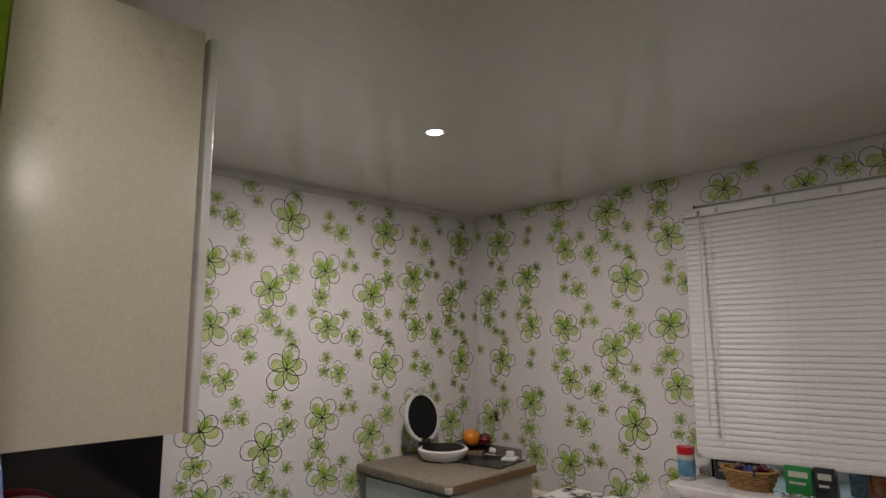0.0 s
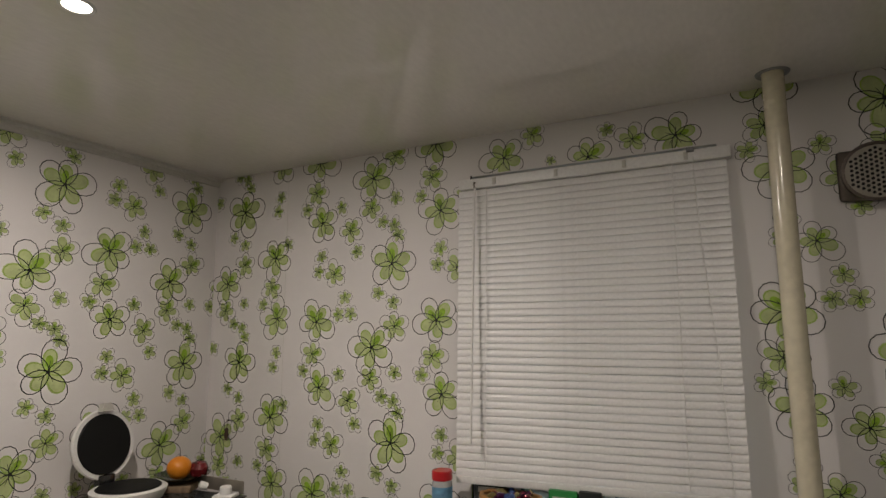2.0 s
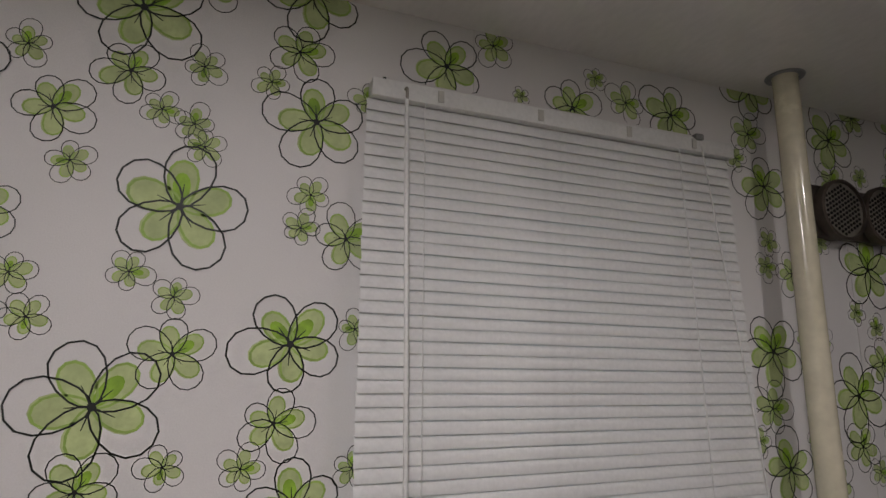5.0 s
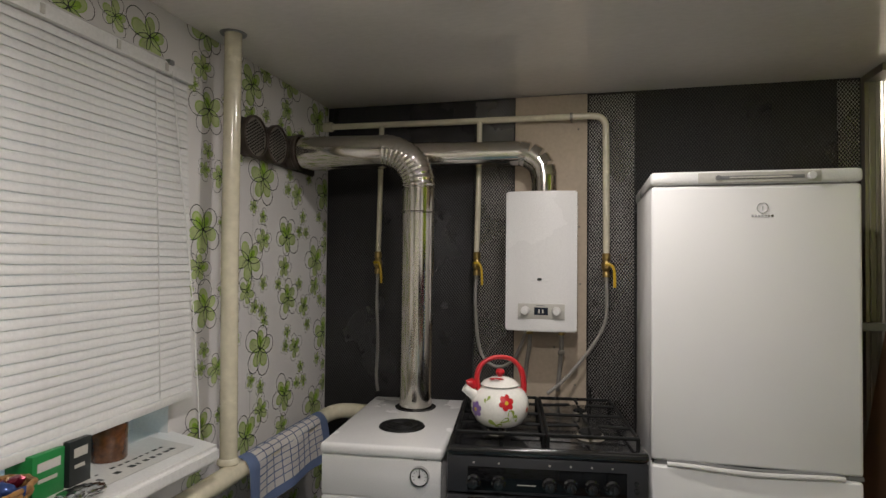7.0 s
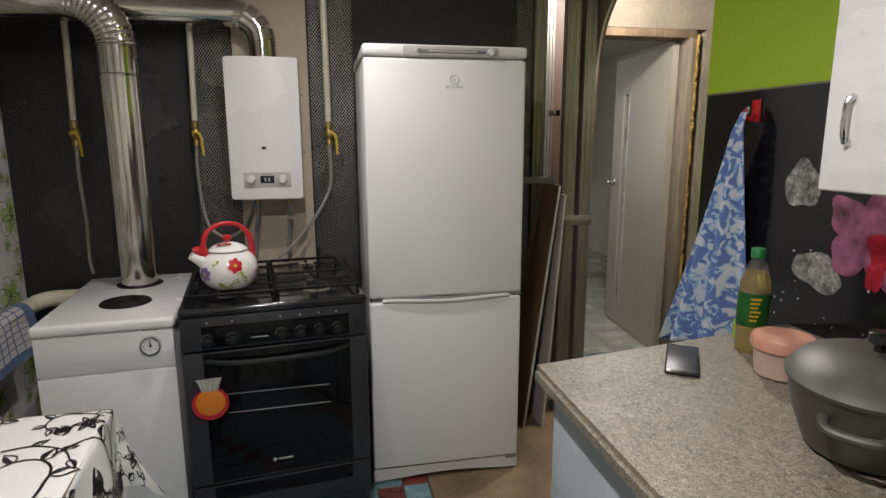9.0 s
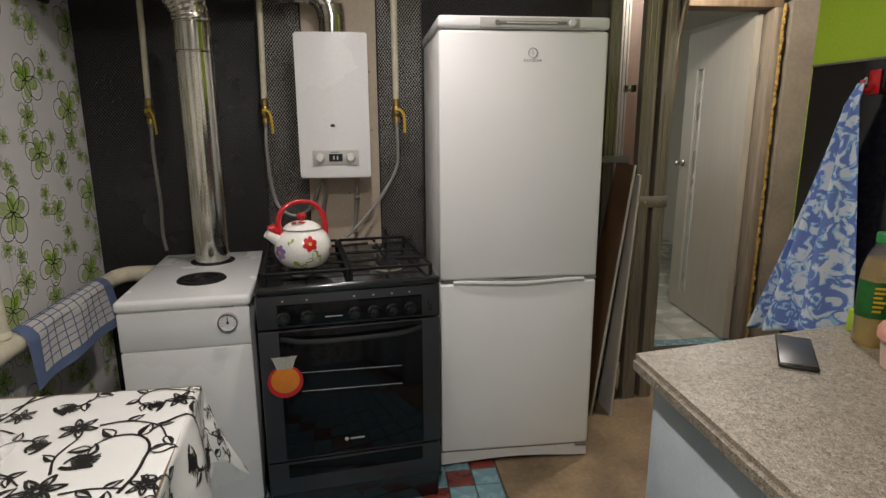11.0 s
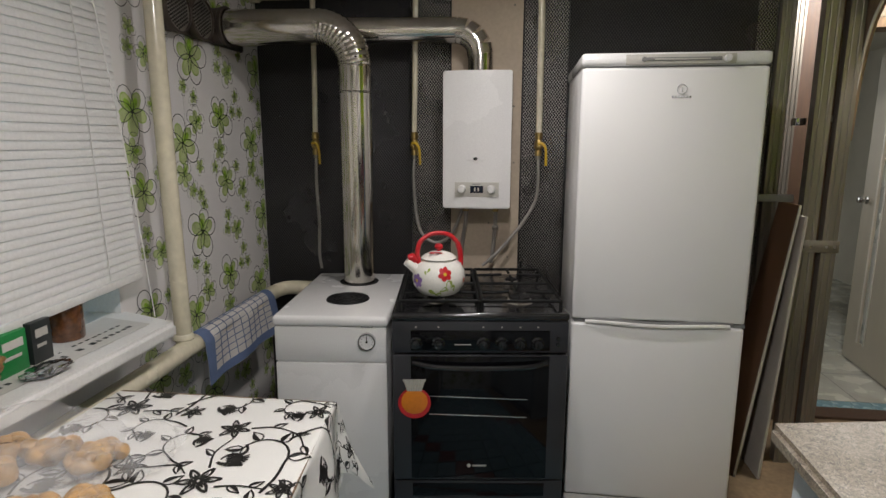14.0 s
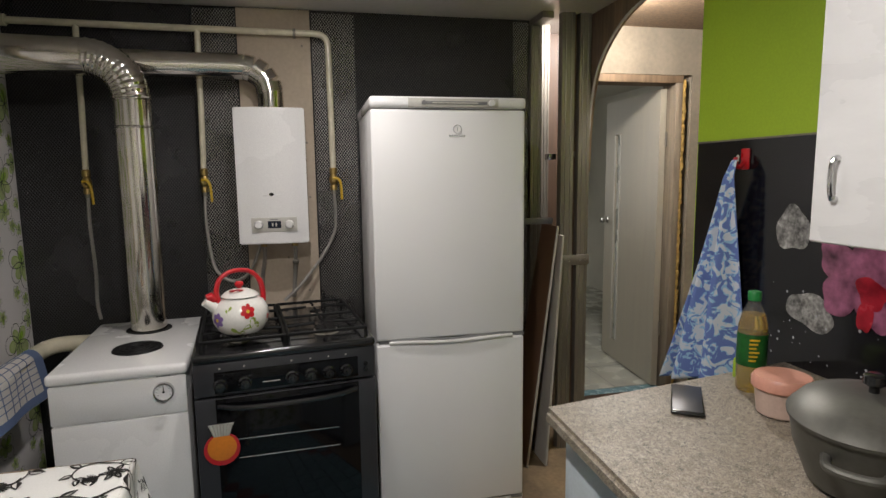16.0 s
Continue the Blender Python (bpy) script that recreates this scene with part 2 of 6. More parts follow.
def box(x0, x1, y0, y1, z0, z1, bev=0.0, bm=None, seg=2, m=None):
    own = bm or bmesh.new()
    made = bmesh.ops.create_cube(own, size=1, matrix=Matrix.LocRotScale(((x0 + x1) / 2, (y0 + y1) / 2, (z0 + z1) / 2), None, (x1 - x0, y1 - y0, z1 - z0)))
    verts = made["verts"]
    if bev:
        edges = list({e for v in verts for e in v.link_edges})
        res = bmesh.ops.bevel(own, geom=edges, offset=bev, segments=seg, affect="EDGES", profile=0.5)
        verts = list({v for f in res["faces"] for v in f.verts} | {v for v in verts if v.is_valid})
    if m is not None:
        bmesh.ops.transform(own, matrix=m, verts=verts)
    return own


def lathe(profile, seg=32, bm=None, m=None):
    """Turned shape from (radius, height) pairs about the z axis."""
    own = bm or bmesh.new()
    rings = []
    for r, z in profile:
        if r < 1e-5:
            rings.append([own.verts.new((0, 0, z))])
        else:
            rings.append([own.verts.new((r * math.cos(2 * math.pi * k / seg), r * math.sin(2 * math.pi * k / seg), z)) for k in range(seg)])
    for a, b in zip(rings, rings[1:]):
        for k in range(seg):
            n = (k + 1) % seg
            if len(a) == 1 and len(b) > 1:
                own.faces.new((a[0], b[n], b[k]))
            elif len(b) == 1 and len(a) > 1:
                own.faces.new((a[k], a[n], b[0]))
            elif len(a) > 1:
                own.faces.new((a[k], a[n], b[n], b[k]))
    verts = [v for ring in rings for v in ring]
    if m is not None:
        bmesh.ops.transform(own, matrix=m, verts=verts)
    bmesh.ops.recalc_face_normals(own, faces=own.faces)
    return own


def cyl(r, z0, z1, seg=24, bm=None, m=None, bev=0.0):
    b = min(bev, r * 0.5) or 0.0
    prof = [(0, z0), (r - b, z0), (r, z0 + b), (r, z1 - b), (r - b, z1), (0, z1)] if b else [(0, z0), (r, z0), (r, z1), (0, z1)]
    return lathe(prof, seg, bm, m)


def curve_points(pts, n=8):
    """Smooth line through the points."""
    P = [Vector(p) for p in pts]
    P = [2 * P[0] - P[1], *P, 2 * P[-1] - P[-2]]
    out = []
    for i in range(1, len(P) - 2):
        a, b, c, d = P[i - 1 : i + 3]
        for k in range(n):
            t = k / n
            out.append(0.5 * (2 * b + (c - a) * t + (2 * a - 5 * b + 4 * c - d) * t * t + (3 * b - a - 3 * c + d) * t**3))
    return [*out, P[-2]]


def tube(pts, r, seg=12, bm=None, cap=True):
    """Round bar along a line; r is a number or one for each point."""
    own = bm or bmesh.new()
    pts = [Vector(p) for p in pts]
    rs = r if isinstance(r, (list, tuple)) else [r] * len(pts)
    rings, side = [], None
    for i, p in enumerate(pts):
        d = (pts[min(i + 1, len(pts) - 1)] - pts[max(i - 1, 0)]).normalized()
        if side is None:
            side = d.orthogonal().normalized()
        side = (side - d * side.dot(d)).normalized()
        up = d.cross(side)
        rings.append([own.verts.new(p + rs[i] * (math.cos(2 * math.pi * k / seg) * side + math.sin(2 * math.pi * k / seg) * up)) for k in range(seg)])
    for a, b in zip(rings, rings[1:]):
        for k in range(seg):
            own.faces.new((a[k], a[(k + 1) % seg], b[(k + 1) % seg], b[k]))
    if cap:
        own.faces.new(rings[0][::-1])
        own.faces.new(rings[-1])
    return own


def prism(outline, z0, z1, bm=None):
    """Upright block over a flat outline of (x, y)."""
    own = bm or bmesh.new()
    lo = [own.verts.new((x, y, z0)) for x, y in outline]
    hi = [own.verts.new((x, y, z1)) for x, y in outline]
    own.faces.new(lo[::-1])
    own.faces.new(hi)
    for k in range(len(lo)):
        n = (k + 1) % len(lo)
        own.faces.new((lo[k], lo[n], hi[n], hi[k]))
    bmesh.ops.recalc_face_normals(own, faces=own.faces)
    return own


def join_list(name, verts, faces, material, parent=None, label="", kind="", smooth=0):
    me = bpy.data.meshes.new(name)
    me.from_pydata(verts, [], faces)
    me.materials.append(material)
    ob = new(name, me)
    ob.parent = parent
    return tagged(ob, label, kind=kind)


def blob(radius, scale, at, seed, rough=0.12, sub=3, bm=None, freq=3.0):
    """Uneven rounded lump."""
    own = bm or bmesh.new()
    made = bmesh.ops.create_icosphere(own, subdivisions=sub, radius=radius)
    for v in made["verts"]:
        n = noise.noise(v.co * freq / radius * 0.5 + Vector((seed, seed * 1.7, 0)))
        v.co *= 1 + rough * n
        v.co = Vector((v.co.x * scale[0], v.co.y * scale[1], v.co.z * scale[2])) + Vector(at)
    return own


# ---- the room ----
L, E = 3.20, 2.545  # the stove wall stands at y = L, the worktop wall at x = E
WY0, WY1, WZ0, WZ1 = 1.30, 2.11, 0.845, 1.99  # the window's opening
HOLE = 0.24


def structure(name, bm, material, label):
    return solo(name, bm, material, label, name.split("_")[0], "structure", smooth=0)


# floor slab under everything, and the ceiling sheets
structure("floor", box(-0.3, 4.6, -0.3, 7.2, -0.16, -0.012), GROUT, "grey screed floor under the tiles and boards")
structure("floor_bare", prism([(1.66, 0), (E, 0), (E, 2.22), (4.4, 2.22), (4.4, 3.54), (2.0, 3.54), (2.0, L), (1.66, L)], -0.012, 0.0), RAW_FLOOR, "bare dusty brown floor beside the fridge")
ceiling = structure("ceiling", box(-0.3, 2.62, -0.3, L + 0.3, H, H + 0.08), CEIL, "glossy grey-beige plastic panel ceiling")
structure("ceiling_vestibule", box(2.625, 4.4, 2.0, 3.75, 2.24, 2.32), WOOD_MID, "raw brown board ceiling of the passage")
structure("ceiling_far", box(1.0, 4.6, 3.75, 7.2, 2.24, 2.32), PALE_WALL, "white ceiling of the neighbouring room")

west = bmesh.new()
for y0, y1, z0, z1 in ((-0.3, WY0, 0, H), (WY1, L + 0.3, 0, H), (WY0, WY1, 0, WZ0), (WY0, WY1, WZ1, H)):
    box(-0.35, 0, y0, y1, z0, z1, bm=west)
wall_west = structure("wall_west", west, PAPER, "white papered wall with lime-green line-drawn flowers")
wall_south = structure("wall_south", box(0, E, -0.3, 0, 0, H), PAPER, "white papered wall with lime-green line-drawn flowers")
structure("wall_north", box(0, 2.29, L, L + 0.12, 0, H), FOIL, "dark embossed foil covering behind the stove")
wall_east = structure("wall_east", box(E, E + 0.13, -0.3, 2.215, 0, H), GREEN_PAINT, "bright lime-green painted wall above the worktop")
# added filler block: shows green beside the cabinet in place of the wall
structure("wall_east_pier", box(2.425, E - 0.0005, 0.28, 1.288, 1.50, H - 0.002), GREEN_PAINT, "bright lime-green filler block added behind the wall cabinets")
structure("wall_east_end", box(E + 0.131, E + 0.14, -0.3, 2.21, 0, 2.32), PLASTER, "old beige plaster on the passage side")
structure("wall_passage_south", box(E + 0.14, 4.4, 2.0, 2.1, 0, 2.24), PLASTER, "old beige plaster wall closing the passage")
structure("wall_passage_east", box(4.3, 4.4, 2.1, 3.6, 0, 2.24), PLASTER, "old beige plaster wall at the end of the passage")
structure("wall_behind_studs", box(2.0, 2.62, 3.44, 3.56, 0, 2.24), WOOD_DARK, "dark brown boards behind the metal studs")

# wall with the doorway to the next room
dw = bmesh.new()
DX0, DX1, DZ = 2.66, 3.37, 1.922
for x0, x1, z0, z1 in ((2.62, DX0 - 0.02, 0, 2.24), (DX1 + 0.12, 4.4, 0, 2.24), (DX0 - 0.02, DX1 + 0.12, DZ + 0.05, 2.24)):
    box(x0, x1, 3.60, 3.72, z0, z1, bm=dw)
structure("wall_doorway", dw, PLASTER, "old beige plaster wall round the doorway")
far = bmesh.new()
box(1.0, 1.1, 3.75, 7.2, 0, 2.24, bm=far)
box(4.5, 4.6, 3.6, 7.2, 0, 2.24, bm=far)
box(1.0, 4.6, 7.1, 7.2, 0, 2.24, bm=far)
box(1.0, 2.6, 3.62, 3.74, 0, 2.24, bm=far)
structure("wall_far_room", far, PALE_WALL, "pale cream walls of the neighbouring room")
structure("threshold", box(2.62, 3.6, 3.48, 3.60, 0.001, 0.016, 0.004), WOOD_DARK, "worn red-brown wooden threshold strip")
skirt = bmesh.new()
box(0.0, 0.022, -0.0, L, 0.0, 0.06, 0.006, bm=skirt)
structure("baseboard", skirt, TRIM, "narrow white plastic skirting along the papered wall")
cornice = bmesh.new()
prof = [(0, 0), (0.032, 0), (0.030, -0.010), (0.012, -0.014), (0.010, -0.034), (0, -0.036)]
ring0 = [cornice.verts.new((0, a, H + b)) for a, b in prof]
ring1 = [cornice.verts.new((E, a, H + b)) for a, b in prof]
for k in range(len(prof)):
    cornice.faces.new((ring0[k], ring0[(k + 1) % len(prof)], ring1[(k + 1) % len(prof)], ring1[k]))
bmesh.ops.recalc_face_normals(cornice, faces=cornice.faces)
structure("trim_ceiling", cornice, TRIM, "white plastic ceiling profile along the papered wall")

# covering strips of the stove wall; the three brighter ones have glints coloured in
for x0, x1, mt, lab in ((0.004, 0.735, FOIL, "dark sheet with a faint diamond lattice"), (0.738, 0.915, FOIL_GLARE, "shiny metal sheet, diamond lattice coloured brighter for the glint"), (1.245, 1.435, FOIL_GLARE, "shiny metal sheet, diamond lattice coloured brighter for the glint"), (1.438, 2.205, FOIL, "dark sheet with a faint diamond lattice"), (2.208, 2.285, FOIL_GLARE, "shiny metal sheet, diamond lattice coloured brighter for the glint")):
    structure("foil_sheet", box(x0, x1, L - 0.006, L, 0.0, H - 0.012), mt, lab)
plank = structure("beige_plank", box(0.922, 1.238, L - 0.014, L - 0.0005, 0.72, H - 0.004, 0.002), BEIGE, "bare beige board strip behind the water heater")
for sx, sz in ((0.95, 2.05), (1.20, 1.98), (1.205, 1.55), (1.21, 1.30), (1.1, 1.02), (1.19, 0.86), (0.96, 0.9)):
    part("screw", cyl(0.005, 0, 0.003, 10, m=pose(sx, L - 0.014, sz, 90)), ZINC, plank)

# lamps in the ceiling
LENS = glowing("lamp_lens", (1.0, 0.90, 0.76), 14.0)
for sx, sy in SPOTS:
    lamp = thing("ceiling_spot", "round recessed ceiling spot with a white ring, lit", "ceiling light", "ceiling spots", at=pose(sx, sy, H))
    part("ring", lathe([(0.029, 0.0), (0.029, -0.0015), (0.033, -0.0025), (0.037, -0.0015), (0.038, 0.0)], 40), WHITE_PL, lamp)
    part("lens", lathe([(0, -0.003), (0.024, -0.0025), (0.029, 0.0)], 32), LENS, lamp)

# ---- window and its blind ----
win = tagged(new("window_1"), "white plastic window behind a closed venetian blind", "window", kind="structure")
part("reveal", box(-0.34, -0.001, WY0 - 0.012, WY0, WZ0, WZ1, bm=box(-0.34, -0.001, WY1, WY1 + 0.012, WZ0, WZ1)), WHITE_PL, win)
fr = bmesh.new()
for y0, y1, z0, z1 in ((WY0, WY0 + 0.06, WZ0, WZ1), (WY1 - 0.06, WY1, WZ0, WZ1), (WY0 + 0.06, WY1 - 0.06, WZ0, WZ0 + 0.06), (WY0 + 0.06, WY1 - 0.06, WZ1 - 0.06, WZ1)):
    box(-0.30, -HOLE, y0, y1, z0, z1, 0.004, bm=fr)
part("window_frame", fr, WHITE_PL, win)
pane = part("pane", box(-0.28, -0.272, WY0 + 0.06, WY1 - 0.06, WZ0 + 0.06, WZ1 - 0.06), GLASS, win)
pane.visible_shadow = False
sill = bmesh.new()
prism([(-HOLE, WY0), (-0.001, WY0), (-0.001, 1.22), (0.215, 1.20), (0.222, 2.05), (-0.001, 2.13), (-0.001, WY1), (-HOLE, WY1)], 0.808, 0.858, sill)
bmesh.ops.bevel(sill, geom=[e for e in sill.edges if abs(e.verts[0].co.z - e.verts[1].co.z) < 1e-4 and min(v.co.x for v in e.verts) > 0.1], offset=0.012, segments=3, affect="EDGES")
part("window_sill", sill, WHITE_PL, win, "thick white plastic window sill")

BY0, BY1, BT, BB = 1.264, 2.135, 1.968, 0.995
blind = thing("venetian_blind", "closed white aluminium venetian blind over the window", "blind")
part("headrail", box(0.004, 0.038, BY0 + 0.006, BY1 + 0.012, BT - 0.032, BT + 0.004, 0.003), WHITE_PL, blind)
SAG, OUT = radians(2.0), 0.040  # the blind hangs lower at one end, and things on the sill push it out
part("bottom_rail", box(0.006 + OUT, 0.032 + OUT, BY0, BY1 - 0.004, BB - 0.026, BB - 0.002, 0.004, m=pose(0, BY1, BB, 2.0) @ pose(0, -BY1, -BB)), WHITE_PL, blind)
slat = bmesh.new()
prof = []
for k in range(7):
    q = -1 + 2 * k / 6
    bowx, wz = 0.0024 * (1 - q * q), 0.0135 * q
    prof.append((bowx, wz))
tilt = radians(18)
prof = [(x * math.cos(tilt) - z * math.sin(tilt), x * math.sin(tilt) + z * math.cos(tilt)) for x, z in prof]
for off in (0.0, -0.0007):
    for x, z in prof:
        for y in (BY0, BY1):
            slat.verts.new((x + off, y, z))
slat.verts.ensure_lookup_table()
sv = slat.verts
for s in range(2):
    for k in range(6):
        i = s * 14 + 2 * k
        slat.faces.new((sv[i], sv[i + 1], sv[i + 3], sv[i + 2]))
for i0, i1 in ((0, 14), (12, 26)):
    slat.faces.new((sv[i0], sv[i0 + 1], sv[i1 + 1], sv[i1]))
bmesh.ops.recalc_face_normals(slat, faces=slat.faces)
slat_mesh = mesh_of("slat", slat, SLAT, 60)
n_slats = 42
for k in range(n_slats):
    ob = new("slat", slat_mesh)
    ob.parent = blind
    z = BB + 0.012 + (BT - 0.045 - BB - 0.012) * k / (n_slats - 1)
    lean = SAG * max(0, 1 - k / 16)
    ob.matrix_local = pose(0.021 + OUT * (BT - z) / (BT - BB) + random.uniform(-0.0006, 0.0006), random.uniform(-0.0015, 0.0015), z - BY1 * math.sin(lean), math.degrees(lean), random.uniform(-0.5, 0.5), random.uniform(-0.03, 0.03))
part("tilt_wand", tube([(0.046, 1.335, BT - 0.03), (0.080, 1.337, 1.5), (0.108, 1.339, 1.075)], 0.0042, 8), WHITE_PL, blind)
part("wand_hook", tube(curve_points([(0.040, 1.334, BT - 0.012), (0.050, 1.334, BT - 0.016), (0.047, 1.335, BT - 0.04)]), 0.003, 8), ZINC, blind)
for y in (1.375, 1.985):
    part("ladder_cord", tube([(0.035, y, BT - 0.03), (0.037 + OUT * 0.57, y, 1.4), (0.035 + OUT, y, BB)], 0.0013, 6), WHITE_PL, blind)
part("pull_cord", tube(curve_points([(0.042, 2.045, BT - 0.02), (0.066, 2.055, 1.7), (0.094, 2.085, 1.3), (0.118, 2.095, 0.95), (0.15, 2.06, 0.87)]), 0.0016, 6), WHITE_PL, blind)
part("cord_catch", box(0.030, 0.046, 2.028, 2.050, BT - 0.004, BT + 0.010, 0.002), GREY_PL, blind)
for y in (1.40, 1.62, 1.84, 2.02):
    part("clip", box(0.036, 0.041, y, y + 0.012, BT - 0.026, BT - 0.002, 0.001), LIGHT_GREY, blind)

# ---- pipes along the walls ----
heat = thing("heating_pipe", "thick cream-painted steel heating pipe along the papered wall", "pipe")
part("main_run", tube([(0.115, 0.3, 0.655), (0.118, 1.2, 0.668), (0.120, 2.2, 0.690), (0.120, 2.78, 0.700)] + [tuple(p) for p in curve_points([(0.12, 2.84, 0.702), (0.122, 2.95, 0.706), (0.145, 3.01, 0.712), (0.20, 3.03, 0.716), (0.36, 3.02, 0.718)], 6)], 0.033, 20), CREAM_PIPE, heat)
part("return_run", tube([(0.075, 0.3, 0.10), (0.08, 2.2, 0.11), (0.085, 3.0, 0.115), (0.3, 3.06, 0.12)], 0.024, 14), CREAM_PIPE, heat)
part("riser", tube([(0.096, 2.264, H), (0.098, 2.265, 1.4), (0.106, 2.268, 0.70)], 0.028, 20), CREAM_PIPE, heat)
part("weld_collar", lathe([(0.030, 0), (0.036, 0.008), (0.034, 0.02), (0.029, 0.026)], 20, m=pose(0.104, 2.268, 0.718)), CREAM_PIPE, heat)
for y in (1.0, 1.9):
    part("bracket", box(0.0, 0.10, y - 0.012, y + 0.012, 0.63, 0.642, 0.002), ZINC, heat)
part("ceiling_rosette", lathe([(0.029, -0.002), (0.042, -0.003), (0.044, 0)], 24, m=pose(0.096, 2.264, H)), GREY_PL, heat)

gas = thing("gas_pipe", "cream-painted thin gas pipe with three drops on the dark wall", "pipe")
GY, GZ = L - 0.05, 2.028
drop = [(0.045, GY, GZ + 0.008), (0.6, GY, GZ + 0.003), (1.20, GY, GZ)] + [tuple(p) for p in curve_points([(1.245, GY, GZ), (1.29, GY, GZ - 0.008), (1.312, GY, GZ - 0.035), (1.316, GY, GZ - 0.08)], 5)] + [(1.319, GY, 1.43)]
part("header", tube(drop, 0.0145, 14), CREAM_PIPE, gas)
part("wall_socket", cyl(0.024, 0, 0.045, 16, m=pose(0.0, GY, GZ + 0.008, 0, 90), bev=0.003), CREAM_PIPE, gas)
for x in (0.292, 0.762):
    part("drop_pipe", tube([(x + 0.004, GY, GZ), (x, GY, 1.7), (x - 0.006, GY, 1.43)], 0.0125, 12), CREAM_PIPE, gas)
part("pipe_clamp", lathe([(0.0165, -0.006), (0.019, -0.006), (0.019, 0.006), (0.0165, 0.006)], 16, m=pose(1.17, GY, GZ, 0, 90)), ZINC, gas)
part("clamp_stud", cyl(0.004, 0, 0.05, 8, m=pose(1.17, L - 0.002, GZ - 0.015, 90)), ZINC, gas)
HOSES = (
    [(0.286, GY, 1.335), (0.283, GY, 1.20), (0.288, GY + 0.004, 1.0), (0.285, GY, 0.86), (0.300, GY - 0.02, 0.79)],
    [(0.757, GY, 1.335), (0.752, GY, 1.22), (0.765, GY, 1.05), (0.795, GY - 0.01, 0.965), (0.86, GY - 0.02, 0.93), (0.93, GY - 0.03, 0.97), (0.985, GY - 0.04, 1.09)],
    [(1.319, GY, 1.335), (1.322, GY, 1.22), (1.312, GY, 1.13), (1.25, GY - 0.02, 1.02), (1.15, GY - 0.05, 0.90), (1.08, GY - 0.08, 0.84)],
)
for x, line in zip((0.286, 0.757, 1.319), HOSES):
    v = part("gas_valve", lathe([(0, 0.105), (0.012, 0.105), (0.017, 0.10), (0.017, 0.075), (0.013, 0.072), (0.020, 0.055), (0.020, 0.038), (0.013, 0.025), (0.016, 0.02), (0.016, 0.0), (0, 0)], 12, m=pose(x, GY, 1.332)), BRASS, gas, "brass ball valve")
    part("stem", cyl(0.007, 0, 0.028, 10, m=pose(x, GY - 0.015, 1.378, 90)), BRASS, v)
    part("lever", tube(curve_points([(x - 0.004, GY - 0.042, 1.386), (x + 0.018, GY - 0.046, 1.384), (x + 0.030, GY - 0.048, 1.362), (x + 0.033, GY - 0.046, 1.315), (x + 0.033, GY - 0.044, 1.29)], 5), [0.006] * 10 + [0.0055] * 11, 8), YELLOW, v, "yellow lever handle")
    part("flexible_hose", tube(curve_points(line, 8), 0.0075, 10), HOSE, gas)
    part("hose_nut", cyl(0.012, 0, 0.02, 6, m=pose(x, GY, 1.315)), ZINC, gas)

# ---- flue ducts ----
duct = thing("flue_duct", "polished steel flue ducts with a ribbed elbow and capped stubs", "duct")
part("manifold", box(0.001, 0.022, 2.40, 3.02, 1.775, 1.915, 0.01), RUST, duct, "sooty steel plate carrying the stubs")
for y in (2.483, 2.640):
    m = pose(0.0, y, 1.845, 0, 90)
    stub = part("capped_stub", lathe([(0.072, 0.002), (0.072, 0.035), (0.079, 0.038), (0.079, 0.052), (0.072, 0.054), (0.071, 0.046)], 32, m=m), RUST, duct, "sooty steel stub with a perforated cap")
    plate = bmesh.new()
    lathe([(0, 0.047), (0.071, 0.047), (0.071, 0.044), (0, 0.044)], 32, plate, m)
    part("cap_plate", plate, ZINC, stub)
    holes = bmesh.new()
    for i in range(-6, 7):
        for j in range(-6, 7):
            px, py = (i + 0.5 * (j % 2)) * 0.0125, j * 0.011
            if px * px + py * py < 0.064**2:
                cyl(0.0042, 0.0465, 0.0485, 8, holes, m @ Matrix.Translation((px, py, 0)))
    part("perforation", holes, IRON, stub)
R1 = 0.066
part("outlet_collar", lathe([(0.070, 0), (0.072, 0.05), (0.076, 0.055), (0.076, 0.068), (0.068, 0.07)], 32, m=pose(0.002, 2.797, 1.845, 0, 90)), RUST, duct)
part("horizontal_run", tube([(0.03, 2.80, 1.845), (0.25, 2.815, 1.844), (0.425, 2.828, 1.843)], R1, 32), STEEL, duct)
elbow, elbow_r = [], []
for k in range(49):
    a = math.pi / 2 * k / 48
    ctr = Vector((0.425, 2.828, 1.843))
    d = Vector((1, 0.03, 0)).normalized()
    elbow.append(ctr + d * 0.150 * math.sin(a) + Vector((0, 0, -0.150 * (1 - math.cos(a)))))
    elbow_r.append(R1 + 0.0022 * (1 if (k // 2) % 2 else -0.2))
ex, ey = elbow[-1].x, elbow[-1].y
part("ribbed_elbow", tube(elbow, elbow_r, 32), STEEL, duct, "ribbed bright steel elbow")
part("vertical_run", tube([(ex, ey, 1.70), (ex, ey, 1.2), (ex - 0.003, ey + 0.002, 0.79)], R1 - 0.001, 32), STEEL, duct)
for z, rr in ((1.69, R1 + 0.001), (1.588, R1 + 0.0012)):
    part("seam_ring", lathe([(rr - 0.002, -0.004), (rr + 0.0015, -0.001), (rr + 0.0015, 0.001), (rr - 0.002, 0.004)], 32, m=pose(ex, ey, z)), STEEL, duct)
R2 = 0.056
HX, HY = 1.060, 3.085
part("second_run", tube([(0.02, 2.955, 1.850), (0.3, 2.995, 1.853), (0.55, 3.03, 1.858), (0.75, HY - 0.015, 1.862), (HX - 0.105, HY, 1.862)], R2, 28), STEEL, duct)
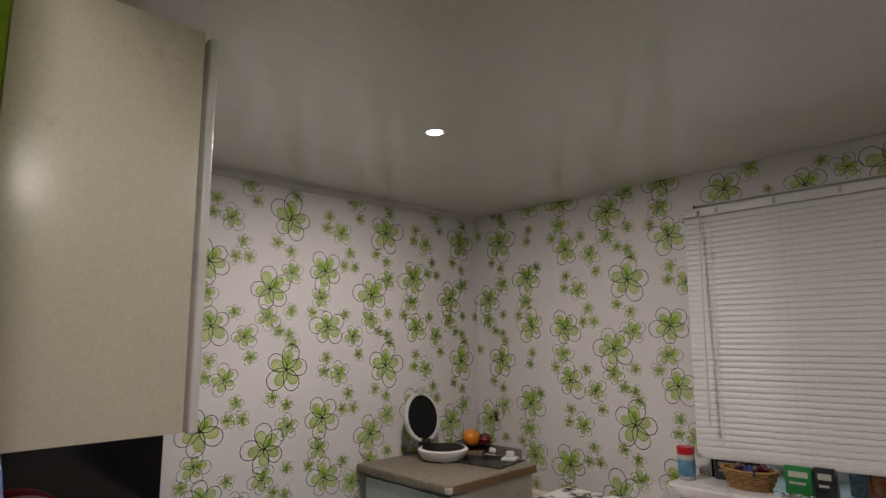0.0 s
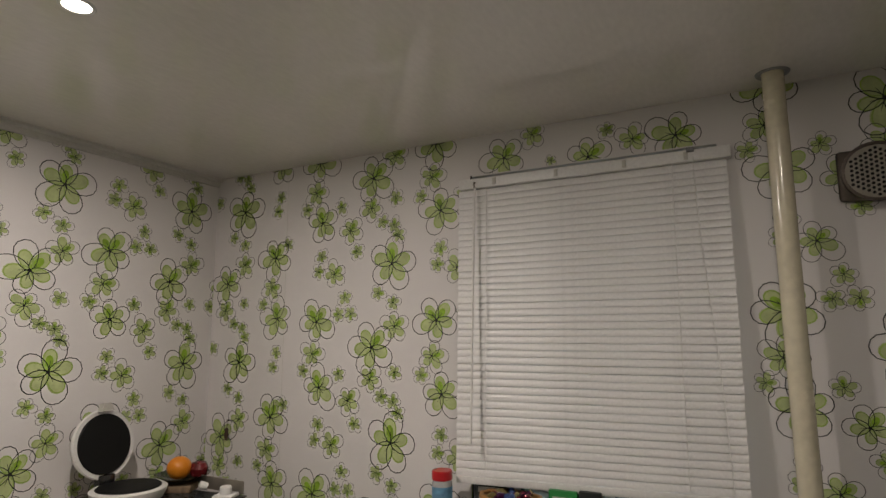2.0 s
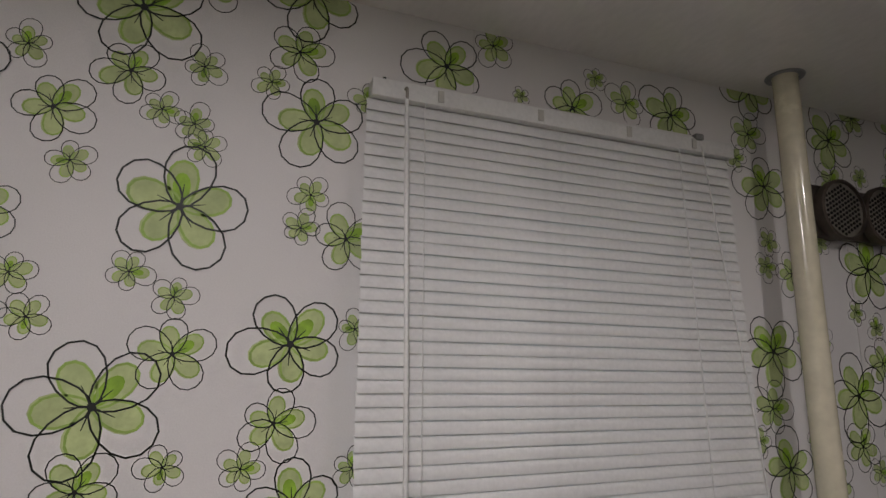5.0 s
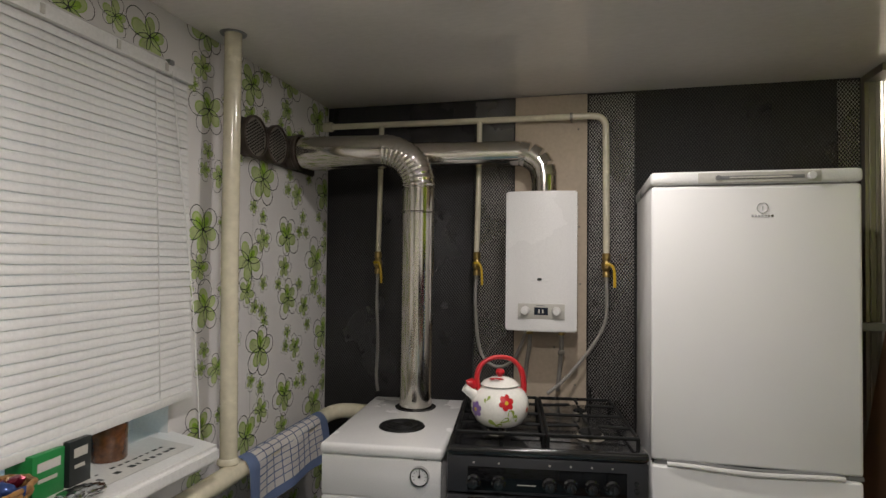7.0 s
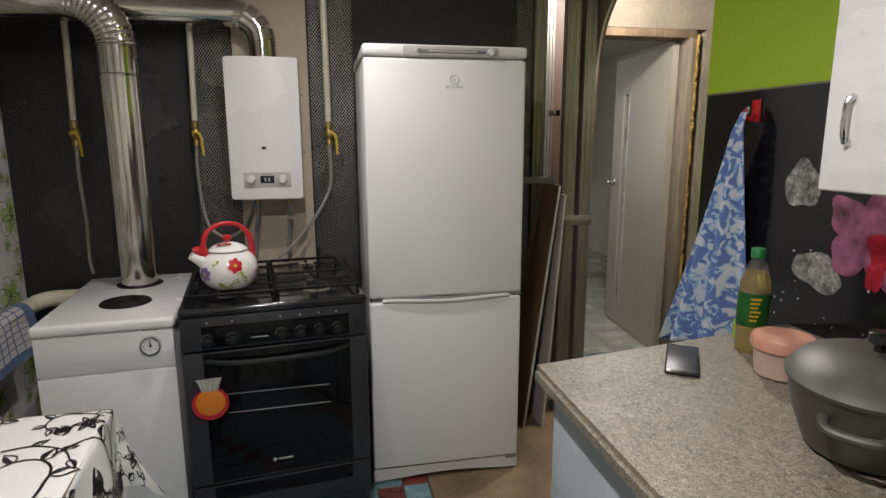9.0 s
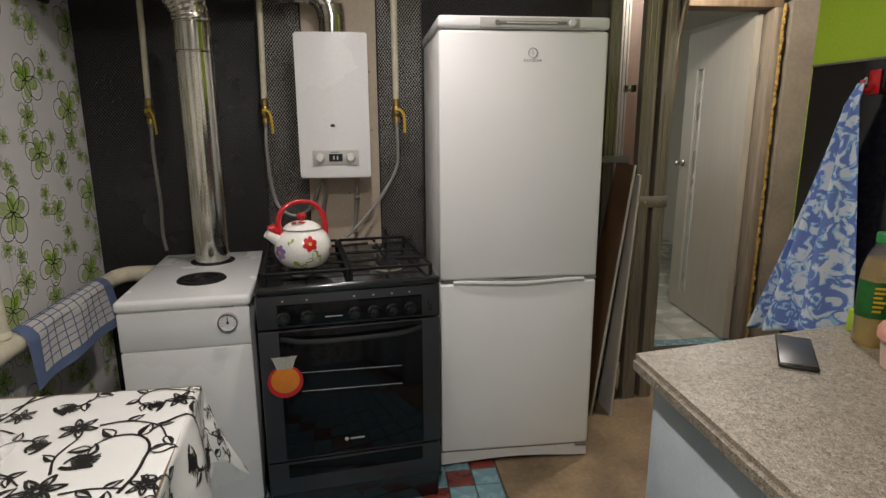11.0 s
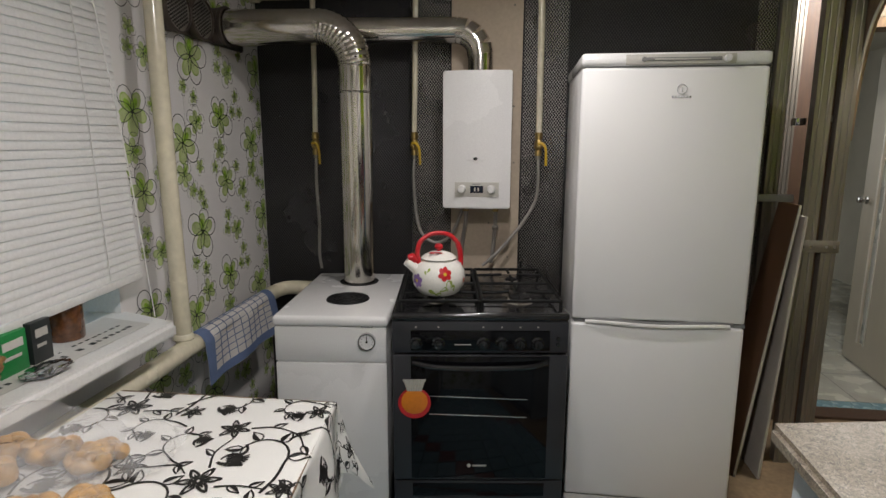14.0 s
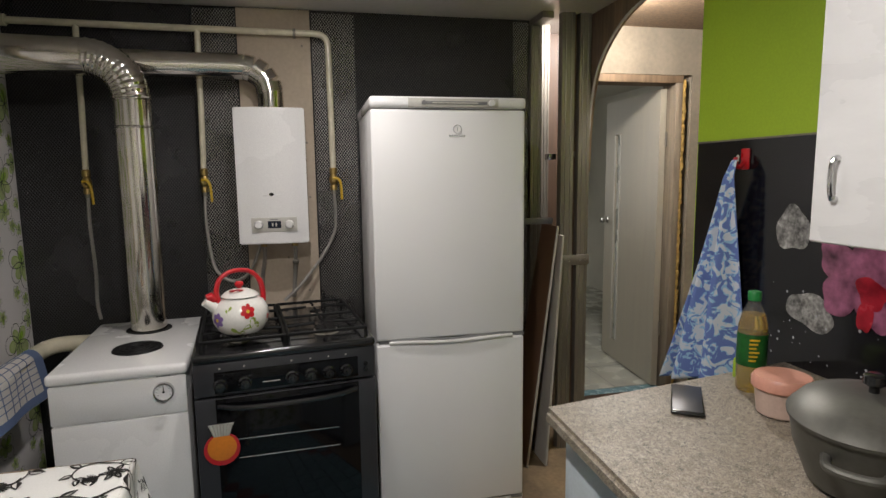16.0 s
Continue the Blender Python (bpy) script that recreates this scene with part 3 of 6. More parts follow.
for k in range(4):
    seg_pts = []
    for q in (0, 1):
        a = math.pi / 2 * (k + q) / 4
        seg_pts.append((HX - 0.105 + 0.105 * math.sin(a), HY, 1.862 - 0.105 * (1 - math.cos(a))))
    part("elbow_segment", tube(seg_pts, R2 + (0.0012 if k % 2 else 0), 28), STEEL, duct)
part("heater_collar", tube([(HX, HY, 1.762), (HX, HY, 1.672)], R2 - 0.001, 28), STEEL, duct)

# ---- gas water heater ----
wh = thing("water_heater", "white wall-hung gas water heater with two knobs", "water heater")
HF, HX0, HX1, HZ0, HZ1 = 2.994, 0.908, 1.200, 1.107, 1.688
body = bmesh.new()
outline = [(HX0, L - 0.02)]
for k in range(9):
    q = -1 + k / 4
    outline.append(((HX0 + HX1) / 2 + q * (HX1 - HX0) / 2, HF + 0.016 * abs(q) ** 2.4))
outline.append((HX1, L - 0.02))
prism(outline, HZ0, HZ1, body)
bmesh.ops.bevel(body, geom=[e for e in body.edges if abs(e.verts[0].co.z - e.verts[1].co.z) < 1e-4], offset=0.005, segments=2, affect="EDGES")
part("casing", body, WHITE, wh)
part("viewing_window", lathe([(0, 0), (0.009, 0.0), (0.010, 0.002), (0, 0.003)], 20, m=pose(1.050, HF - 0.0005, 1.322, 90) @ Matrix.Diagonal((1, 0.65, 1, 1))), BLACK, wh)
part("window_rim", box(1.015, 1.085, HF - 0.0012, HF + 0.002, 1.314, 1.322, 0.0005), WHITE, wh)
pn = part("control_panel", box(0.962, 1.152, HF - 0.002, HF + 0.012, 1.160, 1.222, 0.001), LIGHT_GREY, wh, "beige-grey control panel")
part("display", box(1.029, 1.085, HF - 0.0035, HF, 1.176, 1.207, 0.0008), mat("display_glass", (0.015, 0.02, 0.035), 0.1, bump=0), pn)
for dx in (1.046, 1.061):
    part("digit", box(dx, dx + 0.006, HF - 0.0042, HF - 0.003, 1.184, 1.199), LIGHT_GREY, pn)
for kx in (0.992, 1.119):
    part("knob", lathe([(0, 0.018), (0.014, 0.017), (0.016, 0.012), (0.019, 0.0), (0, 0)], 24, m=pose(kx, HF - 0.002, 1.192, 90)), WHITE_PL, pn)
part("badge", box(1.038, 1.072, HF - 0.0028, HF, 1.212, 1.216), GREY_PL, pn)
for px, x2 in ((1.000, 0.985), (1.135, 1.128)):
    part("connection", tube(curve_points([(px, 3.10, HZ0 + 0.01), (px, 3.11, 1.04), (x2, 3.13, 0.95), (x2 - 0.01, 3.14, 0.84)], 5), 0.009, 10), HOSE, wh)
    part("union_nut", cyl(0.014, 0, 0.022, 6, m=pose(px, 3.10, HZ0 - 0.022)), BRASS, wh)
part("tap", box(1.120, 1.148, 3.10, 3.13, 1.000, 1.018, 0.004), ZINC, wh)

# ---- boiler ----
BW, BD, BH = 0.395, 0.66, 0.805
boiler = thing("heating_boiler", "white floor-standing heating boiler with a round thermometer", "boiler", at=pose(0.606, 2.335, 0, 0, 0, 5.0))
h = BW / 2
part("cabinet", box(-h + 0.006, h - 0.006, 0.006, BD - 0.01, 0.02, BH - 0.035, 0.004), WHITE, boiler)
part("plinth", box(-h + 0.02, h - 0.02, 0.02, BD - 0.02, 0.0, 0.03), GREY_PL, boiler)
part("upper_panel", box(-h + 0.002, h - 0.002, 0.0, 0.02, 0.640, BH - 0.040, 0.005), WHITE, boiler)
door = part("lower_door", box(-h + 0.002, h - 0.002, 0.0, 0.02, 0.035, 0.635, 0.005), WHITE, boiler)
part("lid", box(-h - 0.004, h + 0.004, -0.006, BD, BH - 0.038, BH, 0.014, seg=4), WHITE, boiler, "glossy white enamel top with rounded edges")
part("hot_plate", lathe([(0, 0.005), (0.066, 0.005), (0.070, 0.007), (0.077, 0.007), (0.080, 0.004), (0.082, 0.0), (0, 0)], 40, m=pose(0.018, 0.222, BH)), IRON, boiler, "black cast-iron plate")
for r in (0.020, 0.038, 0.055):
    part("plate_ring", lathe([(r - 0.003, 0.0045), (r, 0.008), (r + 0.003, 0.0045)], 40, m=pose(0.018, 0.222, BH)), IRON, boiler)
part("flue_hole", lathe([(0.060, 0.0), (0.079, 0.001), (0.082, 0.003), (0.081, 0.0)], 40, m=boiler.matrix_world.inverted() @ pose(ex - 0.003, ey + 0.002, BH)), IRON, boiler)
dial = part("thermometer", lathe([(0, 0.006), (0.026, 0.006), (0.0265, 0.012), (0.030, 0.012), (0.032, 0.0), (0, 0.0)], 36, m=pose(0.128, 0.0, 0.717, 90)), CHROME, boiler, "chrome-rimmed round thermometer")
part("dial_face", cyl(0.0262, 0.0061, 0.0068, 32, m=pose(0.128, 0.0, 0.717, 90)), WHITE, dial)
part("needle", box(0.1268, 0.1292, -0.009, -0.0075, 0.715, 0.736), BLACK, dial)
part("needle_hub", cyl(0.004, 0.0068, 0.0095, 12, m=pose(0.128, 0.0, 0.717, 90)), BLACK, dial)
for k in range(9):
    a = radians(-120 + 30 * k)
    part("tick", box(-0.0006, 0.0006, -0.0075, -0.0070, 0.018, 0.023, m=pose(0.128, 0, 0.717, 0, math.degrees(a), 0)), BLACK, dial)
for k, (dx, w) in enumerate(((0.108, 0.007), (0.117, 0.003), (0.122, 0.006), (0.130, 0.005), (0.137, 0.004), (0.143, 0.006))):
    part("maker_mark", box(dx, dx + w, -0.0008, 0.001, 0.766, 0.774), GREY_PL, boiler)

# ---- gas stove ----
SW, SD, SH = 0.59, 0.57, 0.838
stove = thing("gas_stove", "black gas stove with graphite oven front and cast grates", "stove", at=pose(1.124, 2.345, 0, 0, 0, 7.5))
s = SW / 2
part("body", box(-s + 0.004, s - 0.004, 0.02, SD, 0.03, SH - 0.02, 0.004), GRAPHITE, stove)
part("plinth", box(-s + 0.006, s - 0.006, 0.012, SD - 0.02, 0.0, 0.105, 0.004), BLACK, stove)
part("drawer", box(-s, s, 0.0, 0.022, 0.105, 0.222, 0.004), GRAPHITE, stove)
part("drawer_strip", box(-s + 0.065, s - 0.065, -0.003, 0.004, 0.165, 0.214, 0.001), OVEN_GLASS, stove)
od = part("oven_door", box(-s, s, -0.006, 0.022, 0.230, 0.690, 0.005), GRAPHITE, stove, "graphite oven door with a large black window")
part("oven_window", box(-s + 0.062, s - 0.062, -0.011, -0.004, 0.240, 0.686, 0.002), OVEN_GLASS, od)
bar = [(-s + 0.07, -0.020, 0.668), (-0.15, -0.038, 0.660), (0.0, -0.042, 0.657), (0.15, -0.038, 0.660), (s - 0.07, -0.020, 0.668)]
part("door_handle", tube(curve_points(bar, 6), 0.009, 10), BLACK, od, "long glossy black handle")
for xx in (-s + 0.075, s - 0.075):
    part("handle_post", box(xx - 0.008, xx + 0.008, -0.024, -0.008, 0.660, 0.676, 0.003), BLACK, od)
# chrome rods laid on the glass, modelling the glint of an oven shelf
for z in (0.480, 0.545):
    part("oven_shelf_glint", tube([(-0.17, -0.0115, z), (0.16, -0.0115, z - 0.012)], 0.0016, 6), CHROME, od)
part("maker_mark", box(-0.022, 0.026, -0.0125, -0.010, 0.285, 0.291), LIGHT_GREY, od)
part("maker_mark", box(-0.006, 0.006, -0.0005, 0.0005, -0.006, 0.006, m=pose(-0.034, -0.0115, 0.288, 0, 45, 0)), LIGHT_GREY, od)
cp = part("control_panel", box(-s, s, -0.004, 0.022, 0.697, 0.806, 0.004), GRAPHITE, stove)
part("panel_glass", box(-s + 0.062, s - 0.062, -0.007, -0.003, 0.706, 0.776, 0.001), OVEN_GLASS, cp)
for kx in (-0.215, -0.140, 0.010, 0.072, 0.133, 0.192):
    kn = part("knob", lathe([(0, 0.024), (0.014, 0.023), (0.016, 0.018), (0.017, 0.008), (0.022, 0.004), (0.023, 0), (0, 0)], 24, m=pose(kx, -0.007, 0.732, 90)), BLACK, cp)
    part("knob_grip", box(kx - 0.003, kx + 0.003, -0.036, -0.028, 0.717, 0.747, 0.001), BLACK, kn)
    part("knob_mark", box(kx - 0.003, kx + 0.003, -0.005, -0.003, 0.785, 0.790), LIGHT_GREY, cp)
for z in (0.727, 0.748):
    part("button", cyl(0.007, 0, 0.008, 16, m=pose(s - 0.035, -0.004, z, 90), bev=0.001), BLACK, cp)
part("panel_print", box(-0.085, -0.03, -0.0078, -0.0068, 0.726, 0.7285), LIGHT_GREY, cp)
part("hob", box(-s - 0.002, s + 0.002, -0.012, SD, SH - 0.030, SH, 0.012, seg=3), BLACK, stove, "glossy black enamel hob")
for bx, by, r in ((-0.15, 0.13, 0.030), (-0.15, 0.40, 0.036), (0.145, 0.13, 0.042), (0.145, 0.40, 0.026)):
    bn = part("burner", lathe([(0, 0.014), (r * 0.9, 0.014), (r, 0.010), (r, 0.004), (r * 1.15, 0.0), (0, 0)], 28, m=pose(bx, by, SH)), ZINC, stove, "aluminium burner ring")
    part("burner_cap", lathe([(0, 0.021), (r * 0.8, 0.020), (r * 0.9, 0.014), (0, 0.014)], 28, m=pose(bx, by, SH)), IRON, bn)
for gx0, gx1 in ((-s + 0.025, -0.006), (0.006, s - 0.025)):
    g = bmesh.new()
    y0, y1, z = 0.022, SD - 0.06, SH + 0.032
    tube([(gx0, y0, z), (gx1, y0, z), (gx1, y1, z), (gx0, y1, z), (gx0, y0, z)], 0.006, 8, g)
    gc = (gx0 + gx1) / 2
    for yc in (0.13, 0.40):
        for a, b in (((gx0, yc), (gc - 0.03, yc)), ((gx1, yc), (gc + 0.03, yc)), ((gc, yc - 0.108), (gc, yc - 0.028)), ((gc, yc + 0.108), (gc, yc + 0.028))):
            tube([(*a, z), (*b, z + 0.004)], 0.0055, 8, g)
    tube([(gx0, (y0 + y1) / 2, z), (gx1, (y0 + y1) / 2, z)], 0.0055, 8, g)
    for x in (gx0, gx1):
        for y in (y0, y1):
            tube([(x, y, SH - 0.002), (x, y, z)], 0.006, 8, g)
    part("grate", g, IRON, stove, "black cast-iron grate")
part("spark_pin", tube([(0.2, SD - 0.045, SH), (0.2, SD - 0.045, SH + 0.065)], 0.004, 8), IRON, stove)

magnet = thing("fridge_magnet", "round red and orange chef-hat souvenir magnet on the oven door", "magnet", at=stove.matrix_world @ pose(-s + 0.074, -0.0125, 0.548) @ Matrix.Scale(1.32, 4))
part("disc", cyl(0.042, 0, 0.003, 32, m=pose(0, 0, -0.02, 90)), RED, magnet)
part("face_disc", lathe([(0, 0.007), (0.026, 0.006), (0.034, 0.003), (0, 0.003)], 28, m=pose(0, 0, -0.016, 90)), mat("orange_plastic", (0.75, 0.24, 0.02), 0.35), magnet)
hat = bmesh.new()
rows = []
for q in range(5):
    w, z, d = 0.019 + 0.0022 * q + (0.002 if q == 4 else 0), 0.014 + 0.0075 * q, 0.004 + 0.0006 * q
    rows.append([hat.verts.new((w * (-1 + k / 7), -d - 0.0022 * (k % 2), z + (0.003 if q == 4 and k % 2 else 0))) for k in range(15)] + [hat.verts.new((w, 0, z)), hat.verts.new((-w, 0, z))])
for a, b in zip(rows, rows[1:]):
    for k in range(17):
        hat.faces.new((a[k], a[(k + 1) % 17], b[(k + 1) % 17], b[k]))
hat.faces.new(rows[0][::-1])
hat.faces.new(rows[-1])
bmesh.ops.recalc_face_normals(hat, faces=hat.faces)
part("hat", hat, LIGHT_GREY, magnet)

# ---- fridge ----
FX0, FX1, FY, FD, FH = 1.440, 2.036, 2.558, 0.60, 1.685
fridge = thing("fridge", "tall white two-door fridge freezer with a chrome badge", "fridge")
part("cabinet", box(FX0 + 0.004, FX1 - 0.004, FY + 0.055, FY + FD, 0.05, FH - 0.03, 0.004), WHITE_TEX, fridge)
part("upper_door", box(FX0, FX1, FY, FY + 0.052, 0.764, FH - 0.047, 0.011, seg=3), WHITE_TEX, fridge)
part("lower_door", box(FX0, FX1, FY, FY + 0.052, 0.064, 0.750, 0.011, seg=3), WHITE_TEX, fridge)
part("door_gasket", box(FX0 + 0.012, FX1 - 0.012, FY + 0.012, FY + 0.056, 0.06, FH - 0.042), GREY_PL, fridge)
top = part("top_panel", box(FX0 - 0.003, FX1 + 0.003, FY - 0.003, FY + FD, FH - 0.042, FH, 0.012, seg=3), WHITE, fridge, "glossy white top with rounded edges")
part("fascia", box(FX0 + 0.14, FX1 - 0.11, FY - 0.006, FY + 0.004, FH - 0.039, FH - 0.007, 0.002), LIGHT_GREY, top)
part("vent_slot", box(FX0 + 0.19, FX1 - 0.155, FY - 0.008, FY - 0.003, FH - 0.029, FH - 0.017, 0.002), GREY_PL, top)
part("vent_line", box(FX0 + 0.23, FX1 - 0.19, FY - 0.0095, FY - 0.007, FH - 0.026, FH - 0.021), LIGHT_GREY, top)
part("dial_knob", cyl(0.012, 0, 0.016, 24, m=pose(FX1 - 0.138, FY - 0.005, FH - 0.023, 90), bev=0.002), WHITE_PL, top)
part("thermostat_dot", cyl(0.008, 0, 0.006, 16, m=pose(FX0 + 0.198, FY - 0.005, FH - 0.023, 90)), GREY_PL, top)
grip = curve_points([(FX0 + 0.05, FY + 0.004, 0.754), (FX0 + 0.11, FY - 0.003, 0.756), (FX0 + 0.30, FY - 0.006, 0.749), (FX1 - 0.11, FY - 0.003, 0.756), (FX1 - 0.05, FY + 0.004, 0.754)], 6)
part("door_grip", tube(grip, 0.008, 10), WHITE_PL, fridge)
# grey rod that puts the shade of the gap above the grip into shape
part("grip_shadow_gap", tube([p + Vector((0, 0.004, 0.010)) for p in grip], 0.0055, 8), GREY_PL, fridge)
hem = [(FX0 + (FX1 - FX0) * k / 16, 0.006 + 0.016 * math.sin(math.pi * k / 16) ** 1.5) for k in range(17)]
pl = prism([*hem, (FX1, 0.058), (FX0, 0.058)], -(FY + 0.05), -(FY + 0.010))
bmesh.ops.transform(pl, matrix=pose(0, 0, 0, 90), verts=pl.verts)
part("plinth", pl, WHITE_PL, fridge)
for fx in (FX0 + 0.06, FX1 - 0.06):
    part("foot", cyl(0.018, 0, 0.05, 14, m=pose(fx, FY + 0.06, 0)), GREY_PL, fridge)
    part("foot", cyl(0.018, 0, 0.06, 14, m=pose(fx, FY + FD - 0.06, 0)), GREY_PL, fridge)
part("hinge_cover", box(FX1 - 0.05, FX1 - 0.004, FY + 0.002, FY + 0.02, 0.052, 0.064, 0.002), GREY_PL, fridge)
part("mid_hinge", box(FX1 - 0.035, FX1 + 0.002, FY + 0.006, FY + 0.03, 0.751, 0.763, 0.001), GREY_PL, fridge)
bx, bz = 1.765, 1.554
bd = part("badge", lathe([(0.0145, -0.001), (0.0165, 0.001), (0.0165, 0.002), (0.0145, 0.002)], 32, m=pose(bx, FY - 0.0005, bz + 0.012, 90)), CHROME, fridge)
part("badge_bar", box(bx - 0.0012, bx + 0.0012, FY - 0.002, FY, bz + 0.005, bz + 0.019), CHROME, bd)
for k in range(7):
    part("badge_stroke", box(bx - 0.031 + k * 0.0092, bx - 0.025 + k * 0.0092, FY - 0.0015, FY, bz - 0.016, bz - 0.009), CHROME, bd)

# ---- kettle ----
kettle = thing("kettle", "white enamel whistling kettle with red handle and painted flowers", "kettle", at=stove.matrix_world @ pose(-0.140, 0.125, SH + 0.036) @ Matrix.Scale(0.95, 4))
KP = [(0, 0.0), (0.066, 0.0), (0.080, 0.010), (0.094, 0.035), (0.098, 0.060), (0.094, 0.088), (0.080, 0.112), (0.060, 0.127), (0.058, 0.130)]
part("pot", lathe(KP, 48), ENAMEL_K, kettle)
lid = part("lid", lathe([(0.064, 0.128), (0.066, 0.131), (0.052, 0.144), (0.030, 0.153), (0.012, 0.156), (0, 0.156)], 40), ENAMEL_K, kettle)
part("lid_rim", lathe([(0.060, 0.126), (0.066, 0.128), (0.060, 0.130)], 40), GREY_PL, kettle)
part("lid_knob", lathe([(0.008, 0.155), (0.008, 0.160), (0.015, 0.166), (0.016, 0.173), (0.011, 0.181), (0, 0.183)], 24), RED, lid)
part("spout", tube([(-0.078, -0.02, 0.090), (-0.100, -0.026, 0.108), (-0.118, -0.031, 0.122)], [0.021, 0.017, 0.015], 20), ENAMEL_K, kettle)
part("whistle", tube([(-0.084, -0.022, 0.122), (-0.098, -0.026, 0.138), (-0.112, -0.030, 0.135)], [0.012, 0.016, 0.011], 14), RED, kettle)
part("handle", tube(curve_points([(-0.072, -0.018, 0.112), (-0.078, -0.020, 0.150), (-0.064, -0.016, 0.195), (-0.02, -0.004, 0.220), (0.036, 0.010, 0.214), (0.070, 0.018, 0.178), (0.080, 0.020, 0.132), (0.080, 0.018, 0.100)], 6), [0.0105] * 6 + [0.009] * 6 + [0.008] * 18 + [0.010] * 13, 14), RED, kettle, "arched red plastic handle")


def on_kettle(az, z, lift=0.0012):
    for (r0, z0), (r1, z1) in zip(KP, KP[1:]):
        if z0 <= z <= z1 and z1 > z0:
            r = r0 + (r1 - r0) * (z - z0) / (z1 - z0) + lift
            return Vector((r * math.sin(az), -r * math.cos(az), z))
    return Vector((0, 0, z))


def painted_flower(az, z, size, petals, material, parent, heart=YELLOW):
    """Petals laid on the kettle's curved side."""
    for k in range(petals):
        bm = bmesh.new()
        a = 2 * math.pi * k / petals + 0.3
        ring = []
        for j in range(12):
            t = 2 * math.pi * j / 12
            u = size * (0.58 + 0.42 * math.cos(t))
            w = size * 0.36 * math.sin(t)
            ring.append(bm.verts.new(on_kettle(az + (u * math.cos(a) - w * math.sin(a)) / 0.095, z + u * math.sin(a) + w * math.cos(a), 0.0011 + 0.0001 * k)))
        bm.faces.new(ring)
        part("petal", bm, material, parent)
    bm = bmesh.new()
    bm.faces.new([bm.verts.new(on_kettle(az + size * 0.24 * math.cos(2 * math.pi * j / 10) / 0.095, z + size * 0.24 * math.sin(2 * math.pi * j / 10), 0.0022)) for j in range(10)])
    part("flower_heart", bm, heart, parent)


painted_flower(radians(14), 0.088, 0.026, 6, RED, kettle)
painted_flower(radians(-52), 0.058, 0.027, 6, PURPLE, kettle)
painted_flower(radians(66), 0.056, 0.010, 5, RED, kettle)
for az, z, ln, ang in ((22, 0.044, 0.045, 1.4), (10, 0.030, 0.034, 0.5), (-14, 0.020, 0.034, 2.6), (34, 0.035, 0.03, 2.0), (-2, 0.012, 0.03, 0.2), (-24, 0.098, 0.02, 1.0), (-30, 0.09, 0.016, 2.0)):
    bm = bmesh.new()
    ring = []
    for j in range(12):
        t = 2 * math.pi * j / 12
        u, w = ln * 0.5 * math.cos(t), ln * 0.17 * math.sin(t) * (1.2 + math.cos(t))
        ring.append(bm.verts.new(on_kettle(radians(az) + (u * math.cos(ang) - w * math.sin(ang)) / 0.095, z + u * math.sin(ang) + w * math.cos(ang))))
    bm.faces.new(ring)
    part("painted_leaf", bm, LEAF_PRINT, kettle)
lf = bmesh.new()
for k in range(5):
    a = 2 * math.pi * k / 5
    q = Vector((-0.012 + 0.016 * math.cos(a), -0.032 + 0.012 * math.sin(a), 0.1535 - 0.004 * math.sin(a)))
    blob(0.011, (1, 0.8, 0.22), q, k, 0.05, 1, lf)
part("lid_flower", lf, RED, lid)

# ---- table with its oilcloth ----
TZ = 0.765
NE, NW, SE_, SW_ = Vector((0.808, 1.788)), Vector((0.240, 1.776)), Vector((0.925, 0.74)), Vector((0.225, 0.74))
table = thing("dining_table", "small kitchen table under a patterned oilcloth", "table")
part("tabletop", prism([tuple(p) for p in (NE + Vector((-0.004, -0.004)), NW, SW_, SE_)], TZ - 0.03, TZ - 0.002), WOOD_MID, table)
for p in (NE + Vector((-0.07, -0.07)), NW + Vector((0.05, -0.07)), SW_ + Vector((0.05, 0.07)), SE_ + Vector((-0.09, 0.07))):
    part("leg", box(p.x - 0.022, p.x + 0.022, p.y - 0.022, p.y + 0.022, 0.0, TZ - 0.03, 0.004), PALE_WALL, table)

OVER = 0.24


def cloth_at(u, v, lift=0.0):
    """Place on the cloth: u from the wall side (0) to the room side (1), v from the near end (0) to the stove end (1); beyond 1 it hangs."""
    du, dv = max(u - 0.98, 0) * 0.66, max(v - 0.985, 0) * 1.05
    uu, vv = min(u, 0.98), min(v, 0.985)
    a, b = SW_.lerp(SE_, uu), NW.lerp(NE, uu)
    p = a.lerp(b, vv)
    out_u, out_v = Vector((0.99, 0.10)), Vector((0.03, 1.0))

    def hang(d):
        r = 0.012
        if d < r * 1.57:
            q = d / r
            return r * math.sin(q), r * (1 - math.cos(q))
        return r, r + d - r * 1.57

    hu, zu = hang(du)
    hv, zv = hang(dv)
    wave_u = 0.016 * min(zu / 0.1, 1) * math.sin(v * 17) + 0.06 * zu
    wave_v = 0.012 * min(zv / 0.1, 1) * math.sin(u * 14)
    flare = min(zu, zv)
    p = p + out_u * (hu + wave_u + flare * 0.16) + out_v * (hv + wave_v + flare * 0.30)
    z = TZ - math.hypot(zu, zv) * (1 if min(zu, zv) < 0.01 else 0.86)
    off = 0.0015 * noise.noise(Vector((u * 6, v * 8, 0)))
    n = Vector((out_u.x * min(zu * 40, 1), out_v.y * min(zv * 40, 1), 1 - min((zu + zv) * 40, 1)))
    n = n.normalized() if n.length > 0 else Vector((0, 0, 1))
    return Vector((p.x, p.y, z + off + 0.001)) + n * lift


